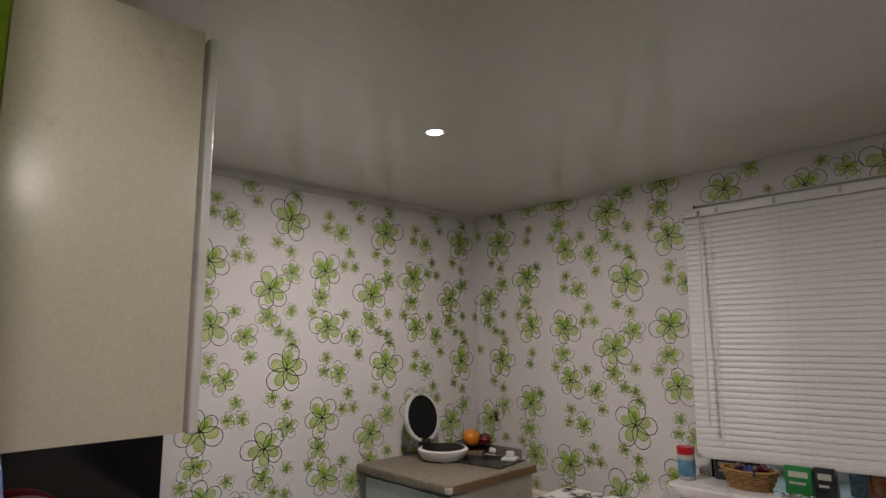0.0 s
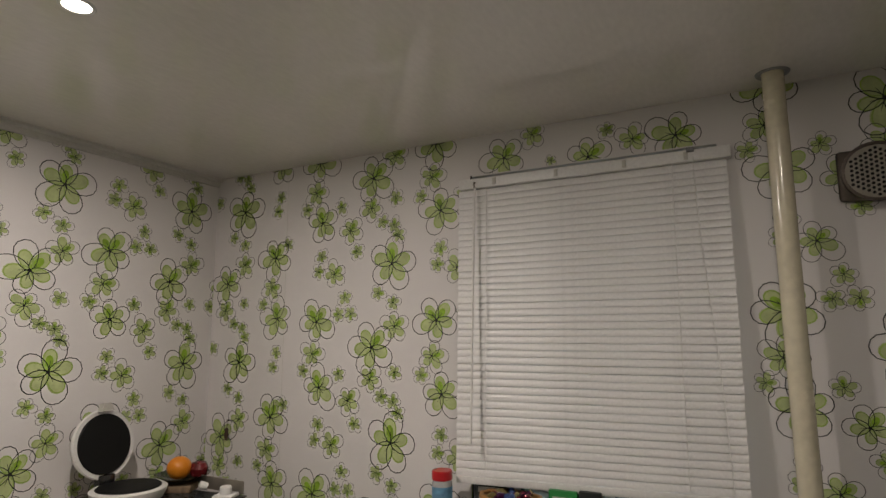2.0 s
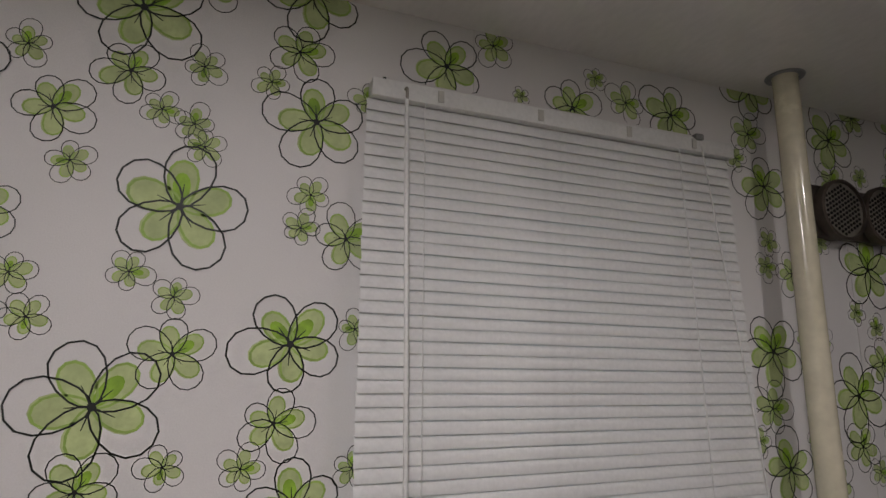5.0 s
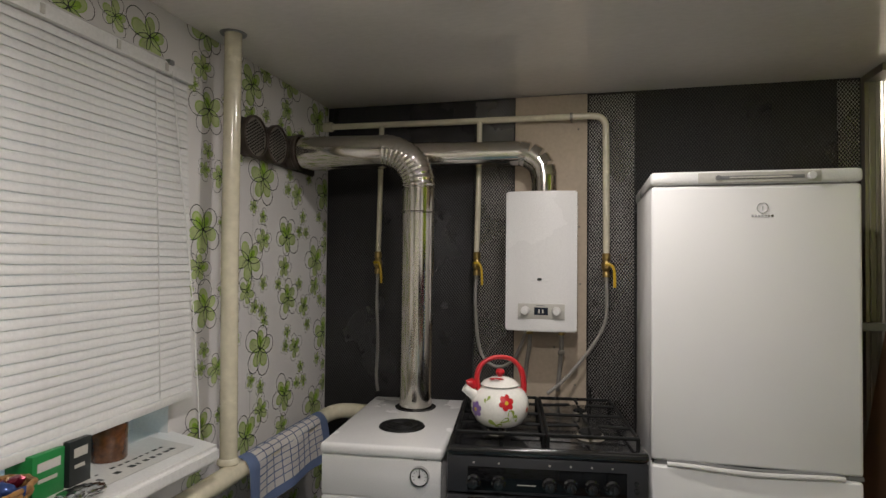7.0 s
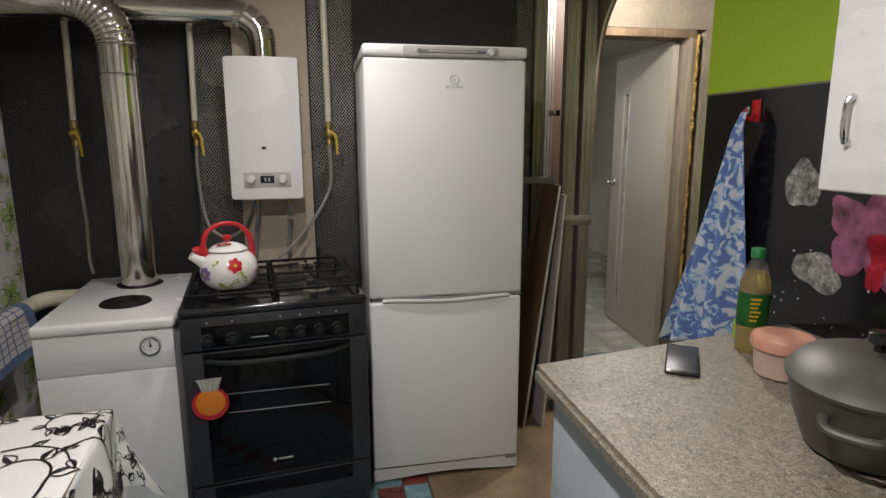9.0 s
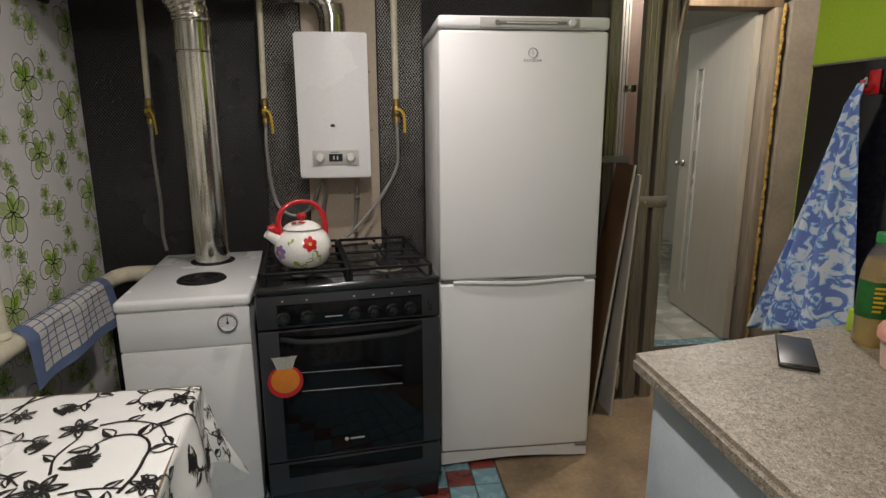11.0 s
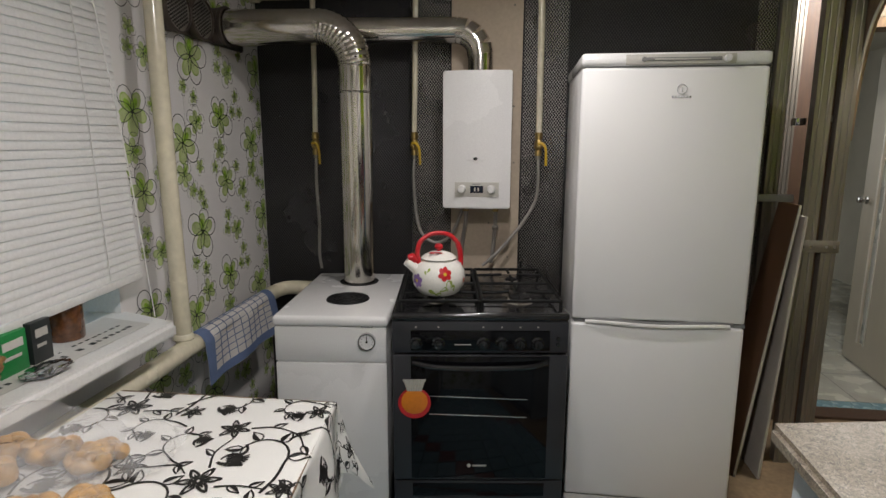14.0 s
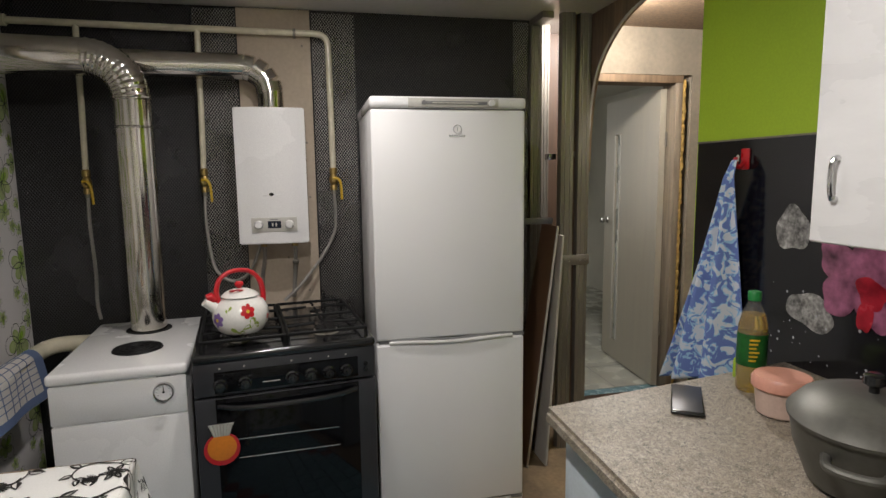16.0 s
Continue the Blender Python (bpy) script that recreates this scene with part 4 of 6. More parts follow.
UMAX, VMAX = 0.98 + OVER / 0.66, 0.985 + OVER / 1.05
bm = bmesh.new()
NU, NV = 120, 130
grid = [[bm.verts.new(cloth_at(UMAX * i / NU, VMAX * j / NV)) for j in range(NV + 1)] for i in range(NU + 1)]
for i in range(NU):
    for j in range(NV):
        bm.faces.new((grid[i][j], grid[i + 1][j], grid[i + 1][j + 1], grid[i][j + 1]))
cloth = tagged(new("tablecloth"), "white oilcloth printed with black vines and flowers", "tablecloth")
part("sheet", bm, CLOTH, cloth, smooth=60)

# printed pattern, laid out in metres on the cloth and wrapped over its edges
pv, pf = [], []


def ink(points):
    """One filled outline of the print."""
    c = Vector((sum(p[0] for p in points) / len(points), sum(p[1] for p in points) / len(points)))
    pts = [(c.x, c.y), *points]
    if max(p[0] for p in pts) / 0.66 > UMAX or max(p[1] for p in pts) / 1.05 > VMAX or min(min(p) for p in pts) < 0:
        return
    n = len(points)
    corner = max(p[0] for p in pts) > 0.64 and max(p[1] for p in pts) > 1.02  # the hanging corner shows both sides
    for lift in (0.0016, -0.0016) if corner else (0.0016,):
        base = len(pv)
        for x, y in pts:
            pv.append(cloth_at(x / 0.66, y / 1.05, lift))
        for k in range(n):
            pf.append((base, base + 1 + k, base + 1 + (k + 1) % n))


KEEN = 1.32  # weight of the printed lines


def stroke(line, w0, w1):
    for i in range(len(line) - 1):
        (x0, y0), (x1, y1) = line[i], line[i + 1]
        d = Vector((x1 - x0, y1 - y0))
        if d.length < 1e-6:
            continue
        nrm = Vector((-d.y, d.x)).normalized()
        w0, w1 = w0 * KEEN if i == 0 else w0, w1 * KEEN if i == 0 else w1
        a, b = w0 + (w1 - w0) * i / len(line), w0 + (w1 - w0) * (i + 1) / len(line)
        ink([(x0 + nrm.x * a, y0 + nrm.y * a), (x0 - nrm.x * a, y0 - nrm.y * a), (x1 - nrm.x * b, y1 - nrm.y * b), (x1 + nrm.x * b, y1 + nrm.y * b)])


def blade(x, y, a, ln, fat, side):
    """Pointed outline along direction a; side 1 or -1 gives one half of it, 0 the whole."""
    top = []
    for k in range(11):
        u = k / 10
        top.append((u * ln, ln * fat * math.sin(math.pi * u**0.75) * (1 - 0.15 * u)))
    low = [(u, -w) for u, w in top]
    loop = [*top, *low[-2:0:-1]] if side == 0 else (top if side > 0 else low)
    return [(x + u * math.cos(a) - w * math.sin(a), y + u * math.sin(a) + w * math.cos(a)) for u, w in loop]


def leaf(x, y, a, ln, fat=0.25):
    """Leaf drawn with a heavy half and an open half."""
    ink(blade(x, y, a, ln, fat, 1))
    stroke(blade(x, y, a, ln, fat, -1), 0.0016, 0.0014)


def bloom(x, y, r, a0):
    """Six pointed outlined petals with a filled throat and a ring in the middle."""
    for k in range(6):
        a = a0 + k * math.pi / 3
        px, py = x + 0.20 * r * math.cos(a), y + 0.20 * r * math.sin(a)
        loop = blade(px, py, a, r * 0.82, 0.21, 0)
        stroke([*loop, loop[0]], r * 0.055, r * 0.055)
        ink(blade(px, py, a, r * 0.45, 0.15, 0))
    hub = [(x + 0.17 * r * math.cos(t * 0.524), y + 0.17 * r * math.sin(t * 0.524)) for t in range(13)]
    stroke(hub, r * 0.07, r * 0.07)


def rosebud(x, y, r, a):
    """Dark bud of two curled petals with tendrils."""
    for d, s_ in ((0.55, 1.0), (-0.5, 0.85)):
        curl = [(x + r * s_ * (0.15 + 0.5 * k / 9) * math.cos(a + d * 2.4 * (1 - k / 7)), y + r * s_ * (0.15 + 0.5 * k / 9) * math.sin(a + d * 2.4 * (1 - k / 7))) for k in range(12)]
        stroke(curl, r * 0.19, r * 0.03)
    ink(blade(x - 0.1 * r * math.cos(a), y - 0.1 * r * math.sin(a), a + 0.25, r * 0.75, 0.2, 0))
    for d in (2.2, -2.0):
        stroke([(x + r * 0.09 * k * math.cos(a + d + 0.16 * k), y + r * 0.09 * k * math.sin(a + d + 0.16 * k)) for k in range(8)], r * 0.07, r * 0.02)


def vine(points, w0, w1, leaves=()):
    """Long tapering stem through the points, with leaves at (share of its length, side, length)."""
    line = [(p.x, p.y) for p in curve_points([(x, y, 0) for x, y in points], 9)]
    stroke(line, w0, w1)
    for share, sd, ln in leaves:
        k = min(int(share * (len(line) - 1)), len(line) - 2)
        (x0, y0), (x1, y1) = line[k], line[k + 1]
        leaf(x0, y0, math.atan2(y1 - y0, x1 - x0) + sd * 0.75, ln)


def at(ox, oy, pts):
    return [(ox + x, oy + y) for x, y in pts]


def scroll(x, y, r, a0, way, bud):
    """Curling stem that winds in to a bud, with leaves on its outside."""
    line = [(x + r * g * math.cos(a0 - way * d), y + r * g * math.sin(a0 - way * d)) for g, d in ((1.75, 0.75), (1.35, 0.45), (1.12, 0.2))]
    for k in range(13):
        th, rad = a0 + way * 0.31 * k, r * (1 - 0.045 * k)
        line.append((x + rad * math.cos(th), y + rad * math.sin(th)))
        if k in (1, 4, 7, 10):
            leaf(x + rad * math.cos(th), y + rad * math.sin(th), th + way * (0.4 + 0.03 * k), r * (0.66 - 0.014 * k), 0.30)
    stroke(line, 0.0018, 0.0012) if r < 0.06 else stroke(line, 0.0027, 0.0012)
    rosebud(*line[-1], bud * 1.15, a0 + way * 5)


for i in range(-1, 4):
    for j in range(-1, 4):
        ox, oy = 0.34 * i - 0.05, 0.40 * j - 0.02 + 0.13 * (i % 2)
        scroll(ox + 0.085, oy + 0.095, 0.072, 2.6, -1, 0.050)
        scroll(ox + 0.245, oy + 0.275, 0.080, -0.4, 1, 0.056)
        scroll(ox + 0.275, oy + 0.075, 0.052, 1.0, 1, 0.040)
        scroll(ox + 0.065, oy + 0.305, 0.058, 4.4, -1, 0.042)
        bloom(ox + 0.165, oy + 0.170, 0.046, 0.3 + i)
        bloom(ox + 0.150, oy + 0.370, 0.040, 0.9 * j)
        bloom(ox - 0.005, oy + 0.200, 0.034, 0.2 + j)
        bloom(ox + 0.340, oy + 0.165, 0.030, 0.7 + i)
        vine(at(ox, oy, [(0.165, 0.215), (0.15, 0.27), (0.165, 0.33)]), 0.0022, 0.0014, ((0.4, 1, 0.036),))
        vine(at(ox, oy, [(0.03, 0.20), (0.09, 0.215), (0.125, 0.19)]), 0.0020, 0.0014, ((0.5, 1, 0.034), (0.6, -1, 0.03)))
        vine(at(ox, oy, [(0.205, 0.155), (0.255, 0.165), (0.31, 0.16)]), 0.0022, 0.0012, ((0.3, -1, 0.036), (0.7, 1, 0.034)))
        vine(at(ox, oy, [(0.19, 0.375), (0.25, 0.385), (0.315, 0.36), (0.345, 0.31)]), 0.0024, 0.0012, ((0.3, 1, 0.038), (0.65, 1, 0.036), (1.0, 0, 0.04)))
join_list("print", pv, pf, CLOTH_INK, cloth, "black vine, leaf and flower print")

# ---- buns in plastic bags ----
BUN = mat("baked_crust", (0.74, 0.40, 0.095), 0.34, var=0.42, vscale=20, bump=0.3, bscale=60)
FILM = mat("thin_clear_bag", (0.92, 0.92, 0.93), 0.10, bump=1.0, bscale=26, alpha=0.11, var=0.02, grain=0)
for n, (cx, cy, buns, stretch_) in enumerate((
    (0.345, 1.375, ((-0.10, 0.05, 0.055), (0.0, 0.06, 0.05), (-0.05, -0.03, 0.055), (0.09, 0.05, 0.045)), (0.165, 0.115, 0.075)),
    (0.435, 1.245, ((-0.08, -0.04, 0.05), (0.02, 0.0, 0.055), (0.10, 0.04, 0.055)), (0.15, 0.10, 0.07)),
    (0.465, 1.450, ((-0.03, 0.0, 0.045),), (0.13, 0.09, 0.05)),
)):
    bag = thing("bread_bag", "clear crumpled plastic bag of golden buns on the table", "bread bag", "bags of buns")
    for q, (dx, dy, r) in enumerate(buns):
        swirl = []
        for w_ in range(34):
            th, rad = 0.38 * w_ + q, r * 0.74 * (1 - w_ / 36)
            swirl.append((cx + dx + rad * 1.15 * math.cos(th), cy + dy + rad * math.sin(th), TZ + 0.004 + r * 0.37 + 0.016 * (w_ / 33) + 0.003 * math.sin(w_ * 1.7)))
        part("bun", tube(curve_points(swirl, 2), [r * 0.36 * (0.8 + 0.2 * math.sin(0.9 * k)) for k in range(67)], 12), BUN, bag, "golden glazed swirled bun")
    fm = bmesh.new()
    made = bmesh.ops.create_icosphere(fm, subdivisions=4, radius=1.0)
    for v in made["verts"]:
        w = 1 + 0.22 * noise.noise(v.co * 2.2 + Vector((n * 9, 0, 0))) + 0.10 * noise.noise(v.co * 6.5 + Vector((0, n * 4, 0)))
        v.co = Vector((v.co.x * stretch_[0] * w, v.co.y * stretch_[1] * w, max(v.co.z, -0.7) * stretch_[2] * w))
        v.co += Vector((cx, cy, TZ + 0.008 + stretch_[2] * 0.76))
        v.co.z = max(v.co.z, TZ + 0.004)
    part("bag_film", fm, FILM, bag, "thin crinkled transparent film", smooth=180)

# ---- things on the window sill ----
SZ = 0.859
jar = thing("spice_jar", "clear plastic jar with a red lid and a blue label", "jar", at=pose(0.115, 1.238, SZ))
part("jar_body", lathe([(0, 0), (0.030, 0), (0.033, 0.004), (0.033, 0.085), (0.029, 0.098), (0.027, 0.102)], 28), mat("milky_plastic", (0.75, 0.75, 0.74), 0.2, trans=0.3), jar)
part("label", lathe([(0.0335, 0.015), (0.0336, 0.016), (0.0336, 0.078), (0.0335, 0.079)], 28), mat("blue_label", (0.16, 0.38, 0.58), 0.4, var=0.3, vscale=40), jar)
part("lid", lathe([(0.032, 0.098), (0.034, 0.100), (0.034, 0.124), (0.031, 0.127), (0, 0.127)], 28), RED, jar)
BOXB = mat("black_carton", (0.02, 0.025, 0.025), 0.35)
BOXG = mat("green_carton", (0.02, 0.25, 0.06), 0.35)
for nm, lab, mt, x0, x1, y0, y1, hh, rz in (
    ("carton_box", "small black carton box on the window sill", BOXB, -0.03, 0.04, 0, 0.10, 0.085, 8),
    ("carton_box", "dark green tea carton on the window sill", mat("dark_green_carton", (0.02, 0.06, 0.05), 0.35), -0.03, 0.03, 0.0, 0.07, 0.10, -6),
    ("tea_box", "bright green tea carton with a black side", BOXG, -0.035, 0.035, 0, 0.085, 0.10, 4),
    ("tea_box", "black tea carton with a white label patch", BOXB, -0.035, 0.035, 0, 0.065, 0.105, 5),
):
    oy = {"carton_box": 1.315, "tea_box": 1.585}[nm] + (0.11 if lab.startswith("dark") else 0.092 if lab.startswith("black tea") else 0)
    b_ = thing(nm, lab, "box", at=pose(0.055 if nm == "tea_box" else 0.0, oy, SZ, 0, 0, rz))
    part("carton", box(x0, x1, y0, y1, 0, hh, 0.0015), mt, b_)
    part("label_patch", box(x1, x1 + 0.0008, y0 + 0.012, y1 - 0.012, hh * 0.62, hh * 0.82), LIGHT_GREY if mt is BOXB else TRIM, b_)
    part("label_line", box(x1, x1 + 0.0008, y0 + 0.014, y1 - 0.02, hh * 0.38, hh * 0.46), LIGHT_GREY, b_)
basket = thing("wicker_basket", "oval woven wicker basket filled with wrapped sweets", "basket", at=pose(0.100, 1.470, SZ))
WICKER = mat("wicker", (0.42, 0.22, 0.07), 0.5, var=0.3, vscale=40, bump=0.5, bscale=120)
for k in range(7):
    q = k / 6
    rr = 0.058 + 0.022 * q
    line = []
    for j in range(49):
        a = 2 * math.pi * j / 48
        wob = 0.0028 * math.cos(12 * a + math.pi * (k % 2))
        line.append(((rr + wob) * 0.82 * math.cos(a), (rr + wob) * 1.2 * math.sin(a), 0.006 + 0.062 * q))
    part("weave", tube(line, 0.0062, 8, cap=False), WICKER, basket)
st = bmesh.new()
for j in range(24):
    a = 2 * math.pi * j / 24
    tube([(0.054 * 0.82 * math.cos(a), 0.054 * 1.2 * math.sin(a), 0.002), (0.079 * 0.82 * math.cos(a), 0.079 * 1.2 * math.sin(a), 0.072)], 0.003, 6, st)
part("stakes", st, WICKER, basket)
part("base", lathe([(0, 0), (0.056, 0), (0.058, 0.006), (0, 0.006)], 32, m=Matrix.Diagonal((0.82, 1.2, 1, 1))), WICKER, basket)
SWEETS = [mat("foil_wrap_" + n, c, 0.2, 0.5, bump=0.4, bscale=60) for n, c in (("blue", (0.05, 0.09, 0.26)), ("purple", (0.09, 0.02, 0.08)), ("gold", (0.30, 0.24, 0.09)), ("red", (0.20, 0.02, 0.04)))]
for k in range(12):
    a, r = k * 2.4, 0.048 * math.sqrt((k + 0.5) / 12)
    sweet = thing("sweet", "wrapped sweet in shiny coloured foil in the basket", "sweet", "sweets in the basket", at=pose(0.100 + r * math.cos(a), 1.470 + r * 1.3 * math.sin(a), SZ + 0.062 + 0.006 * (k % 3), 0, 20 * (k % 3) - 20, 50 * k))
    part("wrap", blob(0.017, (1.3, 0.8, 0.75), (0, 0, 0), k, 0.3, 2), SWEETS[k % 4], sweet)
    part("twist", tube([(0.016, 0, 0), (0.034, 0.004, 0.004)], [0.004, 0.011], 8), SWEETS[k % 4], sweet)
pouch = thing("foil_pouch", "flat crinkled silver foil pouch on the sill", "pouch", at=pose(0.155, 1.645, SZ + 0.010))
part("sachet", blob(0.05, (0.75, 1.15, 0.2), (0, 0, 0), 3, 0.35, 4, freq=9), mat("silver_foil", (0.75, 0.75, 0.76), 0.16, 1.0, bump=0.6, bscale=50), pouch)
coffee = thing("coffee_jar", "glass jar of brown coffee with a dark lid", "jar", at=pose(0.015, 1.870, SZ))
part("glass", lathe([(0, 0), (0.042, 0), (0.045, 0.005), (0.045, 0.095), (0.040, 0.105)], 28), mat("brown_coffee", (0.16, 0.06, 0.02), 0.12, var=0.3, vscale=60, coat=0.8), coffee)
part("lid", lathe([(0.041, 0.103), (0.043, 0.104), (0.043, 0.120), (0, 0.121)], 28), BLACK, coffee)
can = thing("tea_tin", "pale blue patterned tin on the window sill", "tin", at=pose(-0.06, 1.79, SZ))
part("can_body", box(-0.03, 0.03, -0.03, 0.03, 0, 0.08, 0.003), mat("pale_blue_tin", (0.30, 0.45, 0.62), 0.35, var=0.4, vscale=60), can)
mat_ob = thing("printed_runner", "thin white paper runner printed with dark lettering", "paper runner")
part("sheet", prism([(-0.02, 1.33), (0.15, 1.31), (0.16, 2.02), (-0.02, 2.06)], SZ, SZ + 0.0008), TRIM, mat_ob)
for k in range(26):
    y = 1.40 + k * 0.024
    for x, hgt in ((0.125, 0.020), (0.085, 0.010)):
        if random.random() < 0.8:
            part("printed_letter", box(x - hgt * random.uniform(0.5, 1), x, y, y + random.uniform(0.007, 0.016), SZ + 0.0008, SZ + 0.0014), INK_BLACK, mat_ob)

# ---- checked towel over the heating pipe ----
CHECK = mat("white_waffle_cloth", (0.66, 0.63, 0.60), 0.9, bump=0.5, bscale=300)
CHECK_B = mat("blue_check", (0.13, 0.18, 0.32), 0.9, bump=0.5, bscale=300)
tw = thing("dish_towel", "white and blue checked dish towel over the pipe", "towel")


def pipe_towel(u, v, lift=0.0):
    """u along the pipe (0..1), v round it from the wall side (-1) to the room side hem (1)."""
    y = 2.305 + 0.585 * u
    zc, xc = 0.693 + 0.009 * u, 0.120
    r = 0.0365 + lift
    d = v * 0.21 if v > 0 else v * 0.12
    bend = 0.006 * math.sin(u * 13 + 2 * v)
    if abs(d) < r * 1.4:
        a = d / r
        return Vector((xc + r * math.sin(a), y, zc + r * math.cos(a)))
    s_ = 1 if d > 0 else -1
    drop_ = abs(d) - r * 1.4
    return Vector((xc + s_ * (r * 0.985 + (0.10 * drop_ if s_ > 0 else 0)) + bend, y - 0.10 * drop_ * (1 - 2 * u), zc + r * 0.17 - drop_))


for nm, mt, u0, u1, v0, v1, lift in (("cloth", CHECK, 0.0, 1.0, -1.0, 1.0, 0.0), ("border", CHECK_B, 0.0, 0.10, -1, 1, 0.0012), ("border", CHECK_B, 0.91, 1.0, -1, 1, 0.0012), ("border", CHECK_B, 0.10, 0.91, 0.84, 1.0, 0.0012)):
    bm = bmesh.new()
    g_ = [[bm.verts.new(pipe_towel(u0 + (u1 - u0) * i / 24, v0 + (v1 - v0) * j / 30, lift)) for j in range(31)] for i in range(25)]
    for i in range(24):
        for j in range(30):
            bm.faces.new((g_[i][j], g_[i + 1][j], g_[i + 1][j + 1], g_[i][j + 1]))
    part(nm, bm, mt, tw, smooth=180)
for k in range(1, 9):
    part("check_line", tube([pipe_towel(0.1 + 0.81 * k / 9, -1 + 1.84 * j / 20, 0.001) for j in range(21)], 0.0016, 4), CHECK_B, tw)
for k in range(8):
    part("check_line", tube([pipe_towel(0.1 + 0.81 * j / 16, -0.1 + 0.92 * k / 8, 0.001) for j in range(17)], 0.0016, 4), CHECK_B, tw)

orn = thing("wall_ornament", "small brown wooden pendant hanging on the papered wall", "ornament", at=pose(0.012, 0.138, 1.005))
part("pendant", lathe([(0, -0.032), (0.006, -0.028), (0.010, -0.010), (0.007, 0.004), (0.009, 0.012), (0.004, 0.022), (0, 0.024)], 14), WOOD_DARK, orn)
part("string", tube([(0, 0, 0.022), (-0.010, 0, 0.055)], 0.0012, 6), WOOD_DARK, orn)
part("nail", cyl(0.002, 0, 0.012, 8, m=pose(-0.012, 0, 0.055, 0, 90)), ZINC, orn)

# ---- drawer cabinet in the corner ----
cab = thing("drawer_cabinet", "low cream cabinet with a blue-grey drawer front", "cabinet")
part("body", box(0.30, 0.825, 0.055, 0.598, 0.06, 0.815, 0.003), CREAM, cab)
part("plinth", box(0.33, 0.80, 0.09, 0.58, 0.0, 0.06), GREY_PL, cab)
for z0, z1 in ((0.66, 0.805), (0.36, 0.655), (0.065, 0.355)):
    fr_ = part("drawer_front", box(0.826, 0.844, 0.062, 0.592, z0, z1, 0.003), BLUEISH, cab)
    zc = (z0 + z1) / 2
    part("handle", tube(curve_points([(0.844, 0.27, zc), (0.864, 0.285, zc - 0.004), (0.868, 0.33, zc - 0.006), (0.864, 0.375, zc - 0.004), (0.844, 0.39, zc)], 5), 0.005, 8), CHROME, fr_, "chrome bow handle")
top_ = solo("corner_worktop", box(0.285, 0.860, 0.012, 0.622, 0.818, 0.856, 0.006, seg=3), GRANITE, "brown speckled laminate top of the corner cabinet", "worktop")
part("edge_strip", box(0.30, 0.852, 0.6215, 0.6245, 0.822, 0.852), CHIP_EDGE, top_, "bare brown board edge")
part("edge_patch", box(0.84, 0.861, 0.60, 0.6255, 0.824, 0.850, 0.001), TRIM, top_)
part("edge_patch", box(0.284, 0.300, 0.60, 0.6255, 0.824, 0.850, 0.001), TRIM, top_)
CZ = 0.857
waffle = thing("waffle_maker", "open white electric waffle maker with black plates", "waffle maker", at=pose(0.52, 0.240, CZ, 0, 0, 6) @ Matrix.Scale(1.14, 4))
part("base", lathe([(0, 0.006), (0.085, 0.006), (0.092, 0.012), (0.104, 0.034), (0.106, 0.044), (0.100, 0.048), (0, 0.048)], 48), WHITE_PL, waffle)
for a in range(4):
    part("foot", box(0.055, 0.085, -0.012, 0.012, 0, 0.012, 0.002, m=pose(0, 0, 0, 0, 0, 45 + 90 * a)), WHITE_PL, waffle)
part("lower_plate", lathe([(0, 0.052), (0.086, 0.052), (0.090, 0.049), (0.090, 0.046), (0, 0.046)], 48), IRON, waffle, "black non-stick plate")
part("hinge", box(-0.028, 0.028, -0.118, -0.090, 0.02, 0.075, 0.006), BLACK, waffle)
lm = pose(0, -0.112, 0.165, 100)
lid_w = part("lid", lathe([(0, 0.026), (0.080, 0.026), (0.100, 0.020), (0.106, 0.006), (0.103, 0), (0.096, 0.002), (0, 0.002)], 48, m=lm), WHITE_PL, waffle, "round white lid standing open")
part("upper_plate", lathe([(0, -0.003), (0.088, -0.003), (0.091, 0.0), (0.091, 0.004), (0, 0.004)], 48, m=lm), IRON, lid_w)
grip_w = part("lid_handle", prism([(-0.022, 0.098), (0.022, 0.098), (0.012, 0.122), (-0.012, 0.122)], -0.02, 0.0), LIGHT_GREY, lid_w)
grip_w.matrix_local = lm
board = thing("cutting_board", "small brown wooden board lying on the worktop", "cutting board", at=pose(0.325, 0.240, CZ, 0, 0, 30))
part("plank", box(-0.07, 0.07, -0.07, 0.07, 0.0, 0.026, 0.004), WOOD_MID, board)
plate = thing("glass_plate", "dark glass plate holding fruit on the board", "plate", at=pose(0.305, 0.240, CZ + 0.027))
part("dish", lathe([(0, 0.002), (0.04, 0.002), (0.075, 0.014), (0.098, 0.024), (0.099, 0.026), (0.074, 0.018), (0.04, 0.006), (0, 0.006)], 40), mat("smoky_glass", (0.10, 0.11, 0.08), 0.08, bump=0, trans=0.5), plate)
orange = thing("orange", "ripe orange on the glass plate", "orange", at=pose(0.318, 0.235, CZ + 0.076))
part("fruit", blob(0.043, (1, 1, 0.95), (0, 0, 0), 1, 0.02, 4), mat("orange_peel", (0.78, 0.26, 0.015), 0.4, bump=0.5, bscale=260), orange)
part("stalk", cyl(0.003, 0.039, 0.043, 8), WOOD_DARK, orange)
apple = thing("apple", "dark red apple beside the orange", "apple", at=pose(0.268, 0.282, CZ + 0.066))
part("fruit", lathe([(0, -0.026), (0.012, -0.030), (0.028, -0.020), (0.034, 0.004), (0.026, 0.024), (0.010, 0.028), (0, 0.022)], 28), mat("apple_skin", (0.20, 0.015, 0.02), 0.25, var=0.4, vscale=30), apple)
